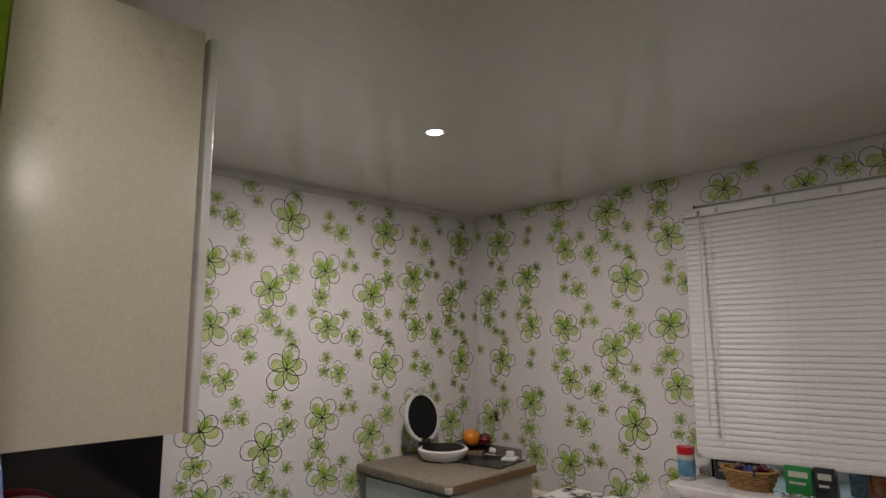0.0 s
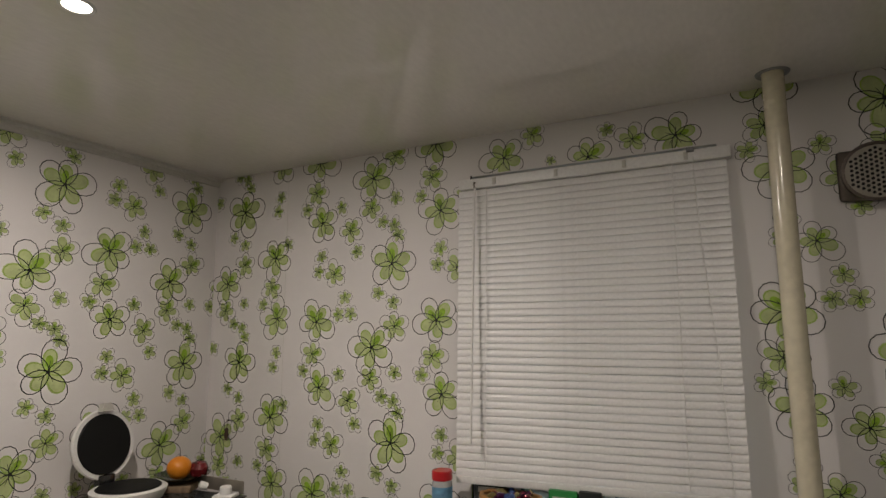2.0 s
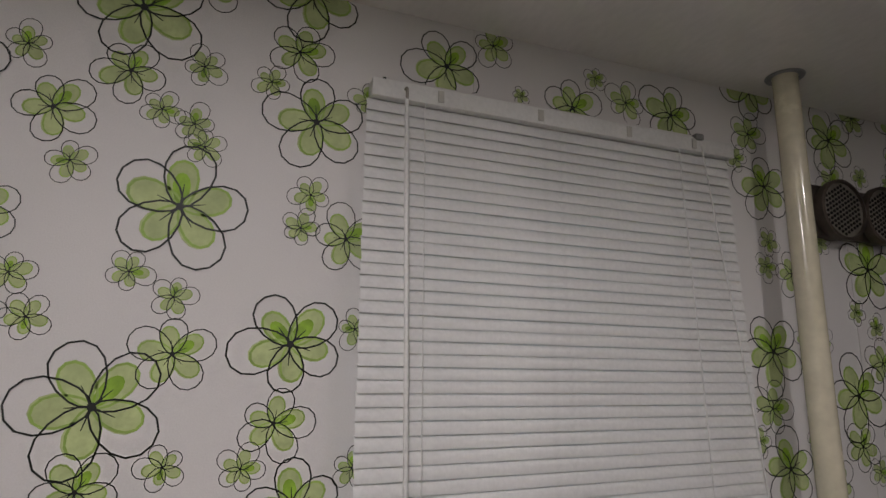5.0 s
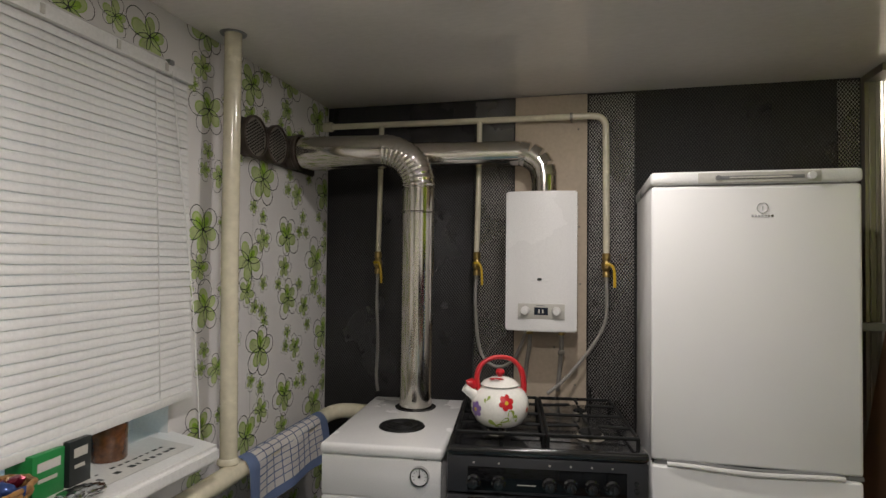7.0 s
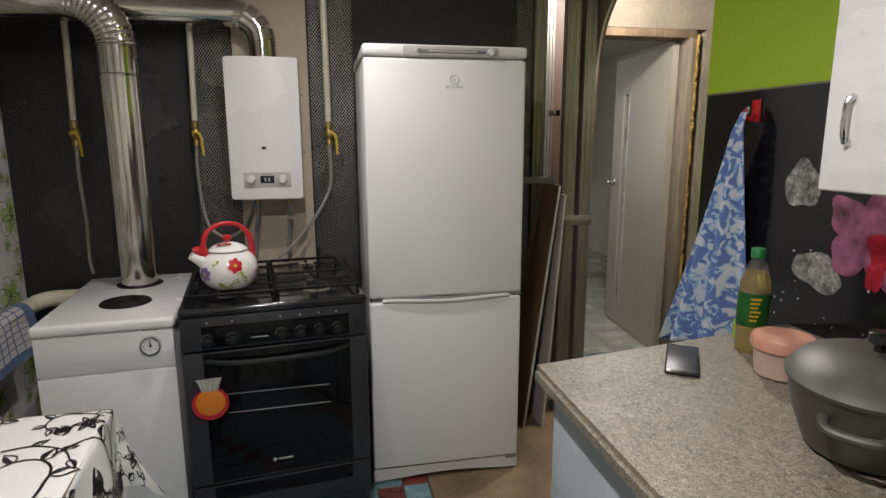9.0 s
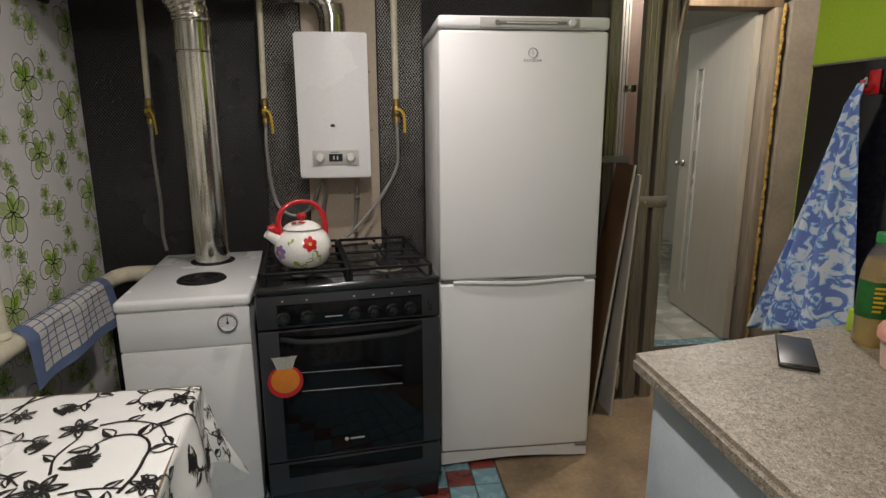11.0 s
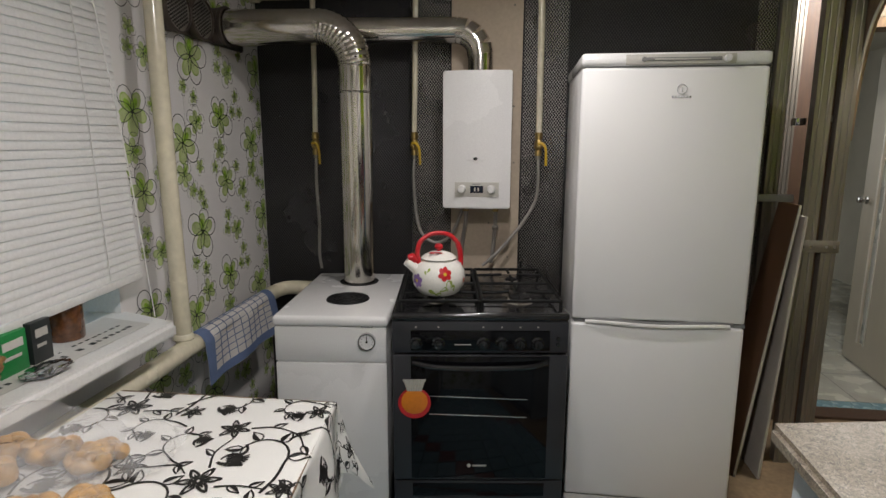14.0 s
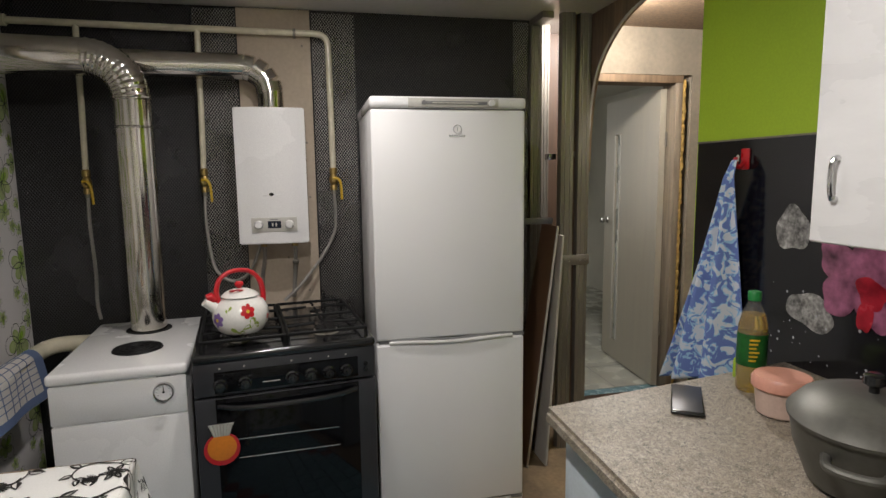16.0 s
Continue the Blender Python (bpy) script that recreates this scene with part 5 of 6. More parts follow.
part("stalk", tube([(0, 0, 0.022), (0.003, 0, 0.04)], 0.0015, 6), WOOD_DARK, apple)
mat2 = thing("dark_stone_mat", "dark speckled glass mat on the worktop", "mat", at=pose(0.40, 0.40, CZ, 0, 0, 8))
part("slab", box(-0.10, 0.12, -0.16, 0.16, 0.0, 0.005, 0.002), mat("dark_mat", (0.03, 0.035, 0.035), 0.3, var=0.4, vscale=60), mat2)
sock = thing("plug_adapter", "white electric plug adapter lying on the mat", "plug", at=pose(0.335, 0.50, CZ + 0.005, 0, 0, 20))
part("plate", box(-0.035, 0.035, -0.035, 0.035, 0, 0.014, 0.005), WHITE_PL, sock)
part("socket", lathe([(0, 0.04), (0.016, 0.04), (0.020, 0.036), (0.021, 0.014), (0, 0.014)], 24), WHITE_PL, sock)
part("plug", cyl(0.013, 0, 0.03, 16, m=pose(-0.03, -0.085, 0.028, 70, 0, 30), bev=0.003), WHITE_PL, sock)
knife = thing("steel_blade", "flat grey steel blade leaning by the wall", "blade", at=pose(0.27, 0.30, CZ + 0.004, 0, 0, 0))
part("sheet", box(0.0, 0.008, -0.14, 0.22, 0.0, 0.045, 0.002), ZINC, knife)

# ---- worktop along the green wall ----
unit = thing("base_cabinet", "kitchen base cabinet with pale blue marbled end panel", "cabinet")
part("body", box(1.795, E - 0.006, 0.005, 1.585, 0.09, 0.808), WHITE_PL, unit)
part("plinth", box(1.83, E - 0.01, 0.01, 1.56, 0.0, 0.09), GREY_PL, unit)
part("end_panel", box(1.786, E - 0.006, 1.586, 1.602, 0.0, 0.810, 0.001), BLUEISH, unit, "pale blue marbled end panel")
for k in range(3):
    y0 = 0.08 + k * 0.502
    dr = part("door", box(1.776, 1.794, y0, y0 + 0.497, 0.10, 0.80, 0.002), BLUEISH, unit)
    part("handle", tube(curve_points([(1.776, y0 + 0.06, 0.68), (1.756, y0 + 0.06, 0.69), (1.752, y0 + 0.06, 0.73), (1.756, y0 + 0.06, 0.76), (1.776, y0 + 0.06, 0.77)], 5), 0.005, 8), CHROME, dr)
wt = prism([(1.742, 0.003), (E - 0.006, 0.003), (E - 0.006, 1.772), (1.745, 1.632)], 0.811, 0.850)
bmesh.ops.bevel(wt, geom=[e for e in wt.edges if max(v.co.x for v in e.verts) < 1.75], offset=0.010, segments=4, affect="EDGES")
wtop = solo("worktop", wt, GRANITE, "beige-brown speckled laminate kitchen worktop", "worktop")
part("edge_strip", box(0.0, 0.765, 0.0004, 0.0024, 0.816, 0.846, m=pose(1.757, 1.6342, 0, 0, 0, 10.0)), GRANITE, wtop, "speckled laminate edge strip")

splash = tagged(new("backsplash"), "black glossy panel printed with pebbles and an orchid", "panel", kind="structure")
part("panel_east", box(E - 0.005, E - 0.0005, 0.006, 2.205, 0.60, 1.492), BLACK_PANEL, splash)
part("panel_south", box(1.725, E - 0.006, 0.0005, 0.005, 0.851, 1.30), BLACK_PANEL, splash)
part("edge_trim", box(E - 0.008, E - 0.0006, 0.006, 2.209, 1.492, 1.498), ZINC, splash)
STONE = mat("printed_pebble", (0.60, 0.58, 0.55), 0.2, var=0.49, vscale=42, bump=0, grain=0.3)
ORCHID = mat("printed_orchid", (0.52, 0.17, 0.30), 0.2, var=0.48, vscale=18, bump=0)
ORCHID_R = mat("printed_orchid_heart", (0.50, 0.02, 0.04), 0.2, var=0.4, vscale=20, bump=0)
SPARK = mat("printed_droplets", (0.42, 0.42, 0.44), 0.2, bump=0)


def printed(name, y, z, ry, rz_, rot, material, layer=0, seed=0):
    bm = bmesh.new()
    ring = []
    for k in range(28):
        t = 2 * math.pi * k / 28
        w = 1 + 0.10 * math.sin(3 * t + seed) + 0.06 * math.sin(5 * t + seed * 2)
        a, b = ry * w * math.cos(t), rz_ * w * math.sin(t)
        ring.append(bm.verts.new((E - 0.0056 - 0.0004 * layer, y + a * math.cos(rot) - b * math.sin(rot), z + a * math.sin(rot) + b * math.cos(rot))))
    bm.faces.new(ring)
    return part(name, bm, material, splash, smooth=0)


for y, z, a, b, r in ((1.775, 1.235, 0.060, 0.062, 0), (1.700, 1.015, 0.080, 0.048, 0.2), (1.30, 1.02, 0.09, 0.05, 0.1), (0.95, 1.2, 0.07, 0.06, 0.3), (0.55, 1.05, 0.09, 0.06, 0.0)):
    printed("pebble_print", y, z, a, b, r, STONE, 0, y * 9)
for cy, cz in ((1.545, 1.13), (1.12, 1.22), (0.70, 1.10)):
    for k in range(5):
        a = 2 * math.pi * k / 5 + 0.5
        printed("petal_print", cy + 0.075 * math.cos(a), cz + 0.06 * math.sin(a), 0.075, 0.050, a, ORCHID, 1 + k, k)
    printed("petal_print", cy - 0.02, cz - 0.03, 0.045, 0.035, 0.8, ORCHID_R, 7, 2)
    printed("petal_print", cy - 0.01, cz - 0.085, 0.022, 0.045, 0.1, ORCHID_R, 8, 3)
drops = bmesh.new()
for k in range(160):
    y, z, r = random.uniform(0.3, 1.85), 0.86 + 0.22 * random.random() ** 1.6, random.uniform(0.0012, 0.0045)
    c = [drops.verts.new((E - 0.0058, y + r * math.cos(a), z + r * math.sin(a))) for a in (0, 1.05, 2.1, 3.14, 4.19, 5.24)]
    drops.faces.new(c)
tagged(part("droplet_print", drops, SPARK, splash, smooth=0), kind="stuff")

for y0, y1 in ((0.794, 1.292), (0.292, 0.789)):
    up = thing("wall_cabinet", "wall cabinet with white marbled door and cream side", "cabinet", "wall cabinets")
    part("body", box(2.138, 2.424, y0, y1, 1.274, 1.990, 0.0015), CREAM, up)
    dr = part("door", box(2.112, 2.129, y0 + 0.002, y1 - 0.001, 1.270, 1.986, 0.005, seg=3), MARBLE, up, "white marbled door with rounded edges")
    part("handle", tube(curve_points([(2.112, y1 - 0.052, 1.348), (2.101, y1 - 0.052, 1.355), (2.098, y1 - 0.052, 1.384), (2.101, y1 - 0.052, 1.412), (2.112, y1 - 0.052, 1.420)], 6), [0.0062] * 5 + [0.0045] * 15 + [0.0062] * 5, 10), CHROME, dr, "bowed metal handle")

# hanging towel with a damask print
DAMASK = mat("blue_damask_towel", (0.72, 0.66, 0.64), 0.95, bump=0.6, bscale=350, var=0.03)
nt = DAMASK.node_tree
nz = nt.nodes.new("ShaderNodeTexNoise")
nz.inputs["Scale"].default_value, nz.inputs["Detail"].default_value, nz.inputs["Distortion"].default_value = 21, 2.2, 1.9
tcn = nt.nodes.new("ShaderNodeTexCoord")
nt.links.new(tcn.outputs["Object"], nz.inputs["Vector"])
rp = nt.nodes.new("ShaderNodeValToRGB")
rp.color_ramp.interpolation = "CONSTANT"
for el, (ps, c) in zip((rp.color_ramp.elements[0], rp.color_ramp.elements[1], rp.color_ramp.elements.new(0.45), rp.color_ramp.elements.new(0.62)), ((0.0, (0.13, 0.19, 0.45)), (0.41, (0.62, 0.60, 0.63)), (0.49, (0.30, 0.50, 0.68)), (0.545, (0.58, 0.61, 0.65)))):
    el.position, el.color = ps, (*c, 1)
nt.links.new(nz.outputs["Fac"], rp.inputs[0])
nt.links.new(rp.outputs[0], nt.nodes["Principled BSDF"].inputs["Base Color"])
hk = thing("wall_hook", "small red plastic hook stuck on the black panel", "hook", at=pose(E - 0.005, 1.972, 1.432))
part("plate", box(-0.006, 0, -0.018, 0.018, -0.03, 0.035, 0.003), RED, hk)
part("prong", tube(curve_points([(-0.005, 0, -0.005), (-0.022, 0, -0.022), (-0.036, 0, -0.014), (-0.036, 0, 0.008)], 5), 0.007, 10), RED, hk)
towel = thing("hand_towel", "white towel with blue damask print hanging from the hook", "towel")
bm = bmesh.new()


def hung(u, v):
    w = 0.010 + 0.165 * v**0.95
    ctr = 1.972 + 0.110 * v**1.1
    y = ctr + w * (2 * u - 1)
    fold = 0.040 * v**0.8 * math.sin(u * 15 + 1.6 * v) + 0.020 * v * math.sin(u * 6.0 + 2)
    hem = 0.08 * math.sin(u * 5) * v
    return Vector((E - 0.048 - 0.016 * min(v / 0.07, 1) - 0.015 * v + fold, y, 1.432 - (0.685 + 0.10 * u) * v + 0.03 * hem))


tg = [[bm.verts.new(hung(i / 60, j / 60)) for j in range(61)] for i in range(61)]
for i in range(60):
    for j in range(60):
        bm.faces.new((tg[i][j], tg[i + 1][j], tg[i + 1][j + 1], tg[i][j + 1]))
tow = part("cloth", bm, DAMASK, towel, smooth=180)
so = tow.modifiers.new("thick", "SOLIDIFY")
so.thickness = 0.003
part("loop", tube(curve_points([(E - 0.04, 1.965, 1.427), (E - 0.036, 1.970, 1.445), (E - 0.04, 1.977, 1.427)], 5), 0.003, 6), TRIM, towel)

WZ = 0.851
oil = thing("oil_bottle", "half-full clear bottle of sunflower oil with green label", "bottle", at=pose(2.290, 1.616, WZ) @ Matrix.Diagonal((0.88, 0.88, 0.93, 1)))
OIL = mat("sunflower_oil", (0.86, 0.56, 0.06), 0.05, bump=0, trans=0.88, var=0.03, grain=0.0, rvar=0.01)
PET = mat("thin_clear_bottle", (0.9, 0.9, 0.85), 0.06, bump=0, alpha=0.07, var=0.02, grain=0)
part("oil_fill", lathe([(0, 0.001), (0.036, 0.001), (0.038, 0.006), (0.038, 0.178), (0.030, 0.210), (0, 0.210)], 28), OIL, oil, "golden oil")
part("shell", lathe([(0.037, 0), (0.0395, 0.004), (0.0395, 0.060), (0.038, 0.068), (0.0395, 0.076), (0.0395, 0.178), (0.030, 0.215), (0.017, 0.238), (0.0155, 0.252)], 32), PET, oil)
part("label", lathe([(0.0398, 0.072), (0.040, 0.073), (0.040, 0.158), (0.0398, 0.159)], 32), mat("green_bottle_label", (0.015, 0.13, 0.02), 0.35, var=0.3, vscale=30), oil)
for k in range(6):
    part("label_line", box(-0.0185, 0.0 + 0.004 * (k % 3), -0.0415, -0.040, 0.088 + k * 0.011, 0.093 + k * 0.011, m=pose(0, 0, 0, 0, 0, -25)), YELLOW, oil)
part("cap", lathe([(0.0165, 0.246), (0.018, 0.248), (0.018, 0.268), (0.016, 0.271), (0, 0.271)], 24), mat("green_cap", (0.02, 0.22, 0.05), 0.4), oil)
tub = thing("plastic_tub", "round pale tub with a salmon-pink lid", "tub", at=pose(2.250, 1.472, WZ))
part("bowl", lathe([(0, 0), (0.046, 0), (0.050, 0.004), (0.058, 0.072), (0.055, 0.072), (0, 0.02)], 36), mat("pale_pink_plastic", (0.62, 0.46, 0.38), 0.4), tub)
part("lid", lathe([(0.060, 0.060), (0.063, 0.064), (0.063, 0.082), (0.058, 0.090), (0.03, 0.091), (0, 0.090)], 36), mat("salmon_plastic", (0.68, 0.33, 0.24), 0.4), tub)
ALU = mat("dull_cast_aluminium", (0.125, 0.122, 0.105), 0.5, 0.5, var=0.2, vscale=10, bump=0.15, bscale=80)
pot = thing("casserole_pot", "dull grey cast-aluminium casserole pot with its lid", "pot", at=pose(2.165, 1.185, WZ, 0, 0, 35))
part("pan", lathe([(0, 0), (0.085, 0), (0.098, 0.008), (0.122, 0.07), (0.130, 0.118), (0.133, 0.120), (0.126, 0.118), (0, 0.02)], 48, m=Matrix.Diagonal((1.15, 0.95, 1, 1))), ALU, pot)
lid_p = part("lid", lathe([(0.134, 0.118), (0.135, 0.124), (0.115, 0.146), (0.060, 0.162), (0.02, 0.166), (0, 0.166)], 48, m=Matrix.Diagonal((1.15, 0.95, 1, 1))), ALU, pot)
part("knob", lathe([(0.008, 0.165), (0.008, 0.175), (0.018, 0.182), (0.018, 0.196), (0.012, 0.200), (0, 0.200)], 20), BLACK, lid_p)
for a in (180, 0):
    part("handle", tube(curve_points([(0.128, -0.045, 0.085), (0.165, -0.035, 0.082), (0.172, 0.0, 0.080), (0.165, 0.035, 0.082), (0.128, 0.045, 0.085)], 5), 0.008, 10, bm=None), ALU, pot).matrix_local = pose(0, 0, 0, 0, 0, a)
phone = thing("mobile_phone", "black mobile phone lying face up on the worktop", "phone", at=pose(2.088, 1.583, WZ, 0, 0, -34))
part("shell", box(-0.036, 0.036, -0.092, 0.092, 0.0, 0.009, 0.004, seg=3), BLACK, phone)
part("screen", box(-0.033, 0.033, -0.084, 0.084, 0.0085, 0.0096, 0.0004), GRAPHITE, phone)
sponge = thing("sponge", "lime-green kitchen sponge standing behind the bottle", "sponge", at=pose(2.33, 1.675, WZ, 0, 0, 10))
part("foam_block", box(-0.02, 0.02, -0.030, 0.030, 0, 0.055, 0.006), mat("lime_foam", (0.35, 0.50, 0.03), 0.9, bump=0.8, bscale=150), sponge)
rack = thing("dish_rack", "chrome wire dish rack with plates under the cabinet", "dish rack", at=pose(2.26, 0.74, WZ))
rk = bmesh.new()
for z in (0.01, 0.11):
    tube([(-0.13, -0.2, z), (0.17, -0.2, z), (0.17, 0.2, z), (-0.13, 0.2, z), (-0.13, -0.2, z)], 0.004, 8, rk)
part("frame", rk, CHROME, rack)
for k in range(9):
    part("wire", tube([(-0.13, -0.18 + k * 0.045, 0.01), (-0.05, -0.18 + k * 0.045, 0.06), (0.17, -0.18 + k * 0.045, 0.11)], 0.0025, 6), CHROME, rack)
for k, (c, lab) in enumerate((((0.16, 0.02, 0.03), "dark red glass plate standing in the rack"), ((0.30, 0.24, 0.20), "smoky glass plate standing in the rack"), ((0.14, 0.02, 0.025), "dark red glass plate standing in the rack"))):
    pl_ = thing("dinner_plate", lab, "plate", "plates in the rack", at=pose(2.27, 0.66 + 0.09 * k, WZ + 0.135, 78, 0, 0))
    part("disc", lathe([(0, 0), (0.07, 0.001), (0.115, 0.016), (0.116, 0.018), (0.07, 0.005), (0, 0.004)], 40), mat("plate_glass", c, 0.1, bump=0, trans=0.3), pl_)
bowl = thing("green_bowl", "pale green plastic bowl standing on the worktop", "bowl", at=pose(2.13, 1.01, WZ))
part("bowl_shell", lathe([(0, 0), (0.03, 0), (0.036, 0.004), (0.052, 0.05), (0.05, 0.05), (0.03, 0.008), (0, 0.006)], 32), mat("lime_plastic", (0.36, 0.46, 0.06), 0.35), bowl)

# ---- metal stud frame, boards and the arch ----
def profile(x0, x1, y, z0, z1, dep=0.045):
    """Open galvanised C-section, its web to the room with two rolled grooves."""
    bm = bmesh.new()
    w = x1 - x0
    web = [(0.0, 0.0), (w * 0.22, 0.0), (w * 0.28, 0.003), (w * 0.34, 0.0), (w * 0.66, 0.0), (w * 0.72, 0.003), (w * 0.78, 0.0), (w, 0.0)]
    g = 0.0015
    outer = [(0.008, dep), (0.0, dep), *web, (w, dep), (w - 0.008, dep)]
    inner = [(w - 0.008, dep - g), (w - g, dep - g), (w - g, g), *[(a, b + g) for a, b in web[-2:0:-1]], (g, g), (g, dep - g), (0.008, dep - g)]
    return prism([(x0 + a, y + b) for a, b in [*outer, *inner]], z0, z1, bm)


studs = thing("metal_stud_frame", "bare galvanised metal studs beside the fridge", "stud frame")
part("stud", profile(2.387, 2.450, 3.015, 0, 2.139), ZINC, studs, smooth=0)
part("stud", profile(2.478, 2.535, 3.020, 0, 2.139), ZINC, studs, smooth=0)
part("stud", profile(2.292, 2.345, 3.17, 0, 2.139), ZINC, studs, smooth=0)
part("stud", profile(2.385, 2.425, 3.26, 0, 2.139), ZINC, studs, smooth=0)
part("top_track", box(2.29, 2.345, 3.02, 3.17, 2.11, 2.139), ZINC, studs)
br = part("bracket", box(2.385, 2.540, 3.010, 3.014, 0.948, 0.998, 0.001), ZINC, studs, "screwed connecting plate")
for sx in (2.40, 2.43, 2.49, 2.52):
    part("screw", cyl(0.005, 0, 0.004, 8, m=pose(sx, 3.010, 0.973, 90)), CHROME, br)
part("hanger", box(2.36, 2.40, 3.10, 3.15, 1.462, 1.492, 0.002), CHROME, studs)
part("hanger", box(2.450, 2.478, 3.05, 3.07, 1.475, 1.50, 0.002), ZINC, studs)
part("cross_rail", box(2.20, 2.39, 3.11, 3.14, 1.145, 1.175, 0.002), GREY_PL, studs)
part("dark_board", box(2.452, 2.476, 3.055, 3.075, 0.0, 2.139), HARDBOARD, studs)
for bx0, bx1, y0, mt, lab, top_z in ((2.168, 2.352, 2.872, HARDBOARD, "brown hardboard sheet leaning beside the fridge", 1.145), (2.262, 2.378, 2.868, GYPSUM, "grey gypsum board offcut leaning beside the fridge", 1.10)):
    bd_ = thing("leaning_board", lab, "board", "boards leaning by the fridge")
    bm = bmesh.new()
    th = 0.010
    q = [(bx0, y0, 0.0), (bx1, y0 + 0.10, top_z), (bx1, 3.16, top_z), (bx0, 3.16, 0.0)]
    a = [bm.verts.new(p) for p in q]
    b = [bm.verts.new((p[0] + th, p[1], p[2])) for p in q]
    bm.faces.new(a)
    bm.faces.new(b[::-1])
    for k in range(4):
        bm.faces.new((a[k], b[k], b[(k + 1) % 4], a[(k + 1) % 4]))
    bmesh.ops.recalc_face_normals(bm, faces=bm.faces)
    part("sheet", bm, mt, bd_, smooth=0)
    part("pale_edge", tube([(bx0 + th / 2, y0 - 0.001, 0.003), (bx1 + th / 2, y0 + 0.099, top_z)], 0.0056, 6), GYPSUM, bd_)

arch = tagged(new("arch_1"), "unfinished brown board arch with a pale edge", "arch", kind="structure")
curve = [Vector((y, z, 0)) for y, z in ((3.062, 1.40), (3.045, 1.62), (3.008, 1.79), (2.955, 1.892), (2.855, 1.980), (2.737, 2.043), (2.60, 2.078), (2.40, 2.092), (2.216, 2.094))]
curve = curve_points(curve, 5)
bm = bmesh.new()
fa = [bm.verts.new((2.545, c.x, c.y)) for c in curve]
ft = [bm.verts.new((2.545, min(c.x + 0.0, 3.062) if k else 3.064, 2.138)) for k, c in enumerate(curve)]
ba = [bm.verts.new((2.562, c.x, c.y)) for c in curve]
bt = [bm.verts.new((2.562, v.co.y, 2.238)) for v in ft]
for k in range(len(curve) - 1):
    bm.faces.new((fa[k], fa[k + 1], ft[k + 1], ft[k]))
    bm.faces.new((ba[k + 1], ba[k], bt[k], bt[k + 1]))
    bm.faces.new((fa[k + 1], fa[k], ba[k], ba[k + 1]))
bmesh.ops.recalc_face_normals(bm, faces=bm.faces)
part("board", bm, WOOD_MID, arch)
part("pale_lip", tube([(2.544, c.x, c.y) for c in curve], 0.006, 8), TRIM, arch)

# ---- doorway and what is seen through it ----
fr_d = tagged(new("door_frame"), "brown wooden door frame with yellow foam at its side", "door frame", kind="structure")
part("jamb", box(DX1 + 0.004, DX1 + 0.050, 3.585, 3.725, 0.0, DZ + 0.04, 0.004), JAMB, fr_d)
part("jamb", box(DX0 - 0.02, DX0 + 0.02, 3.585, 3.725, 0.0, DZ + 0.04, 0.004), JAMB, fr_d)
part("lintel", box(DX0 - 0.02, DX1 + 0.05, 3.583, 3.725, DZ, DZ + 0.045, 0.004), WOOD_MID, fr_d)
fo = bmesh.new()
for k in range(60):
    blob(0.017, (0.8, 0.7, 1.5), (DX1 + 0.062 + random.uniform(-0.006, 0.006), 3.598, 0.03 + k * 0.032), k, 0.6, 2, fo)
tagged(part("foam_seal", fo, FOAM, fr_d, "lumpy yellow mounting foam"), kind="stuff")
leafd = tagged(new("door_1"), "grey interior door standing open with a narrow glass strip", "door", kind="structure")
dl = bmesh.new()
for y0, y1, z0, z1 in ((3.665, 4.20, 0.012, 1.90), (4.29, 4.45, 0.012, 1.90), (4.20, 4.29, 0.012, 0.15), (4.20, 4.29, 1.66, 1.90)):
    box(3.325, 3.365, y0, y1, z0, z1, bm=dl)
part("leaf", dl, DOOR_GREY, leafd, smooth=0)
part("glass_strip", box(3.341, 3.349, 4.20, 4.29, 0.15, 1.66), FROST, leafd, "frosted glass strip")
for y in (4.198, 4.285):
    part("bead", box(3.319, 3.326, y, y + 0.008, 0.15, 1.66, 0.001), LIGHT_GREY, leafd)
part("knob", lathe([(0, 0.055), (0.018, 0.052), (0.024, 0.040), (0.018, 0.028), (0.009, 0.022), (0.009, 0.006), (0.024, 0.004), (0.025, 0), (0, 0)], 24, m=pose(3.325, 4.395, 1.04, 0, -90)), CHROME, leafd)
for z in (0.35, 1.55):
    part("hinge", cyl(0.007, 0, 0.09, 10, m=pose(3.366, 3.660, z)), ZINC, leafd)
leafd.matrix_world = pose(3.365, 3.66, 0, 0, 0, -4.3) @ pose(-3.365, -3.66, 0)
structure("floor_far", box(1.1, 4.5, 3.72, 7.1, -0.011, 0.001), LIGHT_TILE, "pale glossy floor tiles of the neighbouring room")
jn = bmesh.new()
for k in range(1, 9):
    box(1.1, 4.5, 3.72 + 0.40 * k, 3.724 + 0.40 * k, 0.0012, 0.0018, bm=jn)
    box(1.1 + 0.4 * k, 1.104 + 0.4 * k, 3.72, 7.1, 0.0012, 0.0018, bm=jn)
structure("floor_joints", jn, GROUT, "dark joints between the pale floor tiles")
shelf = thing("bookcase", "tall cream bookcase with dark shelves in the next room", "bookcase")
part("side", box(3.02, 3.04, 5.6, 5.95, 0, 1.78), CREAM, shelf)
part("side", box(3.52, 3.54, 5.6, 5.95, 0, 1.78), CREAM, shelf)
part("back", box(3.04, 3.52, 5.93, 5.95, 0, 1.78), WOOD_DARK, shelf)
for k in range(6):
    part("shelf", box(3.04, 3.52, 5.62, 5.93, 0.02 + 0.34 * k, 0.04 + 0.34 * k), CREAM, shelf)
airc = thing("air_vent_box", "small white box high on the far wall", "air unit")
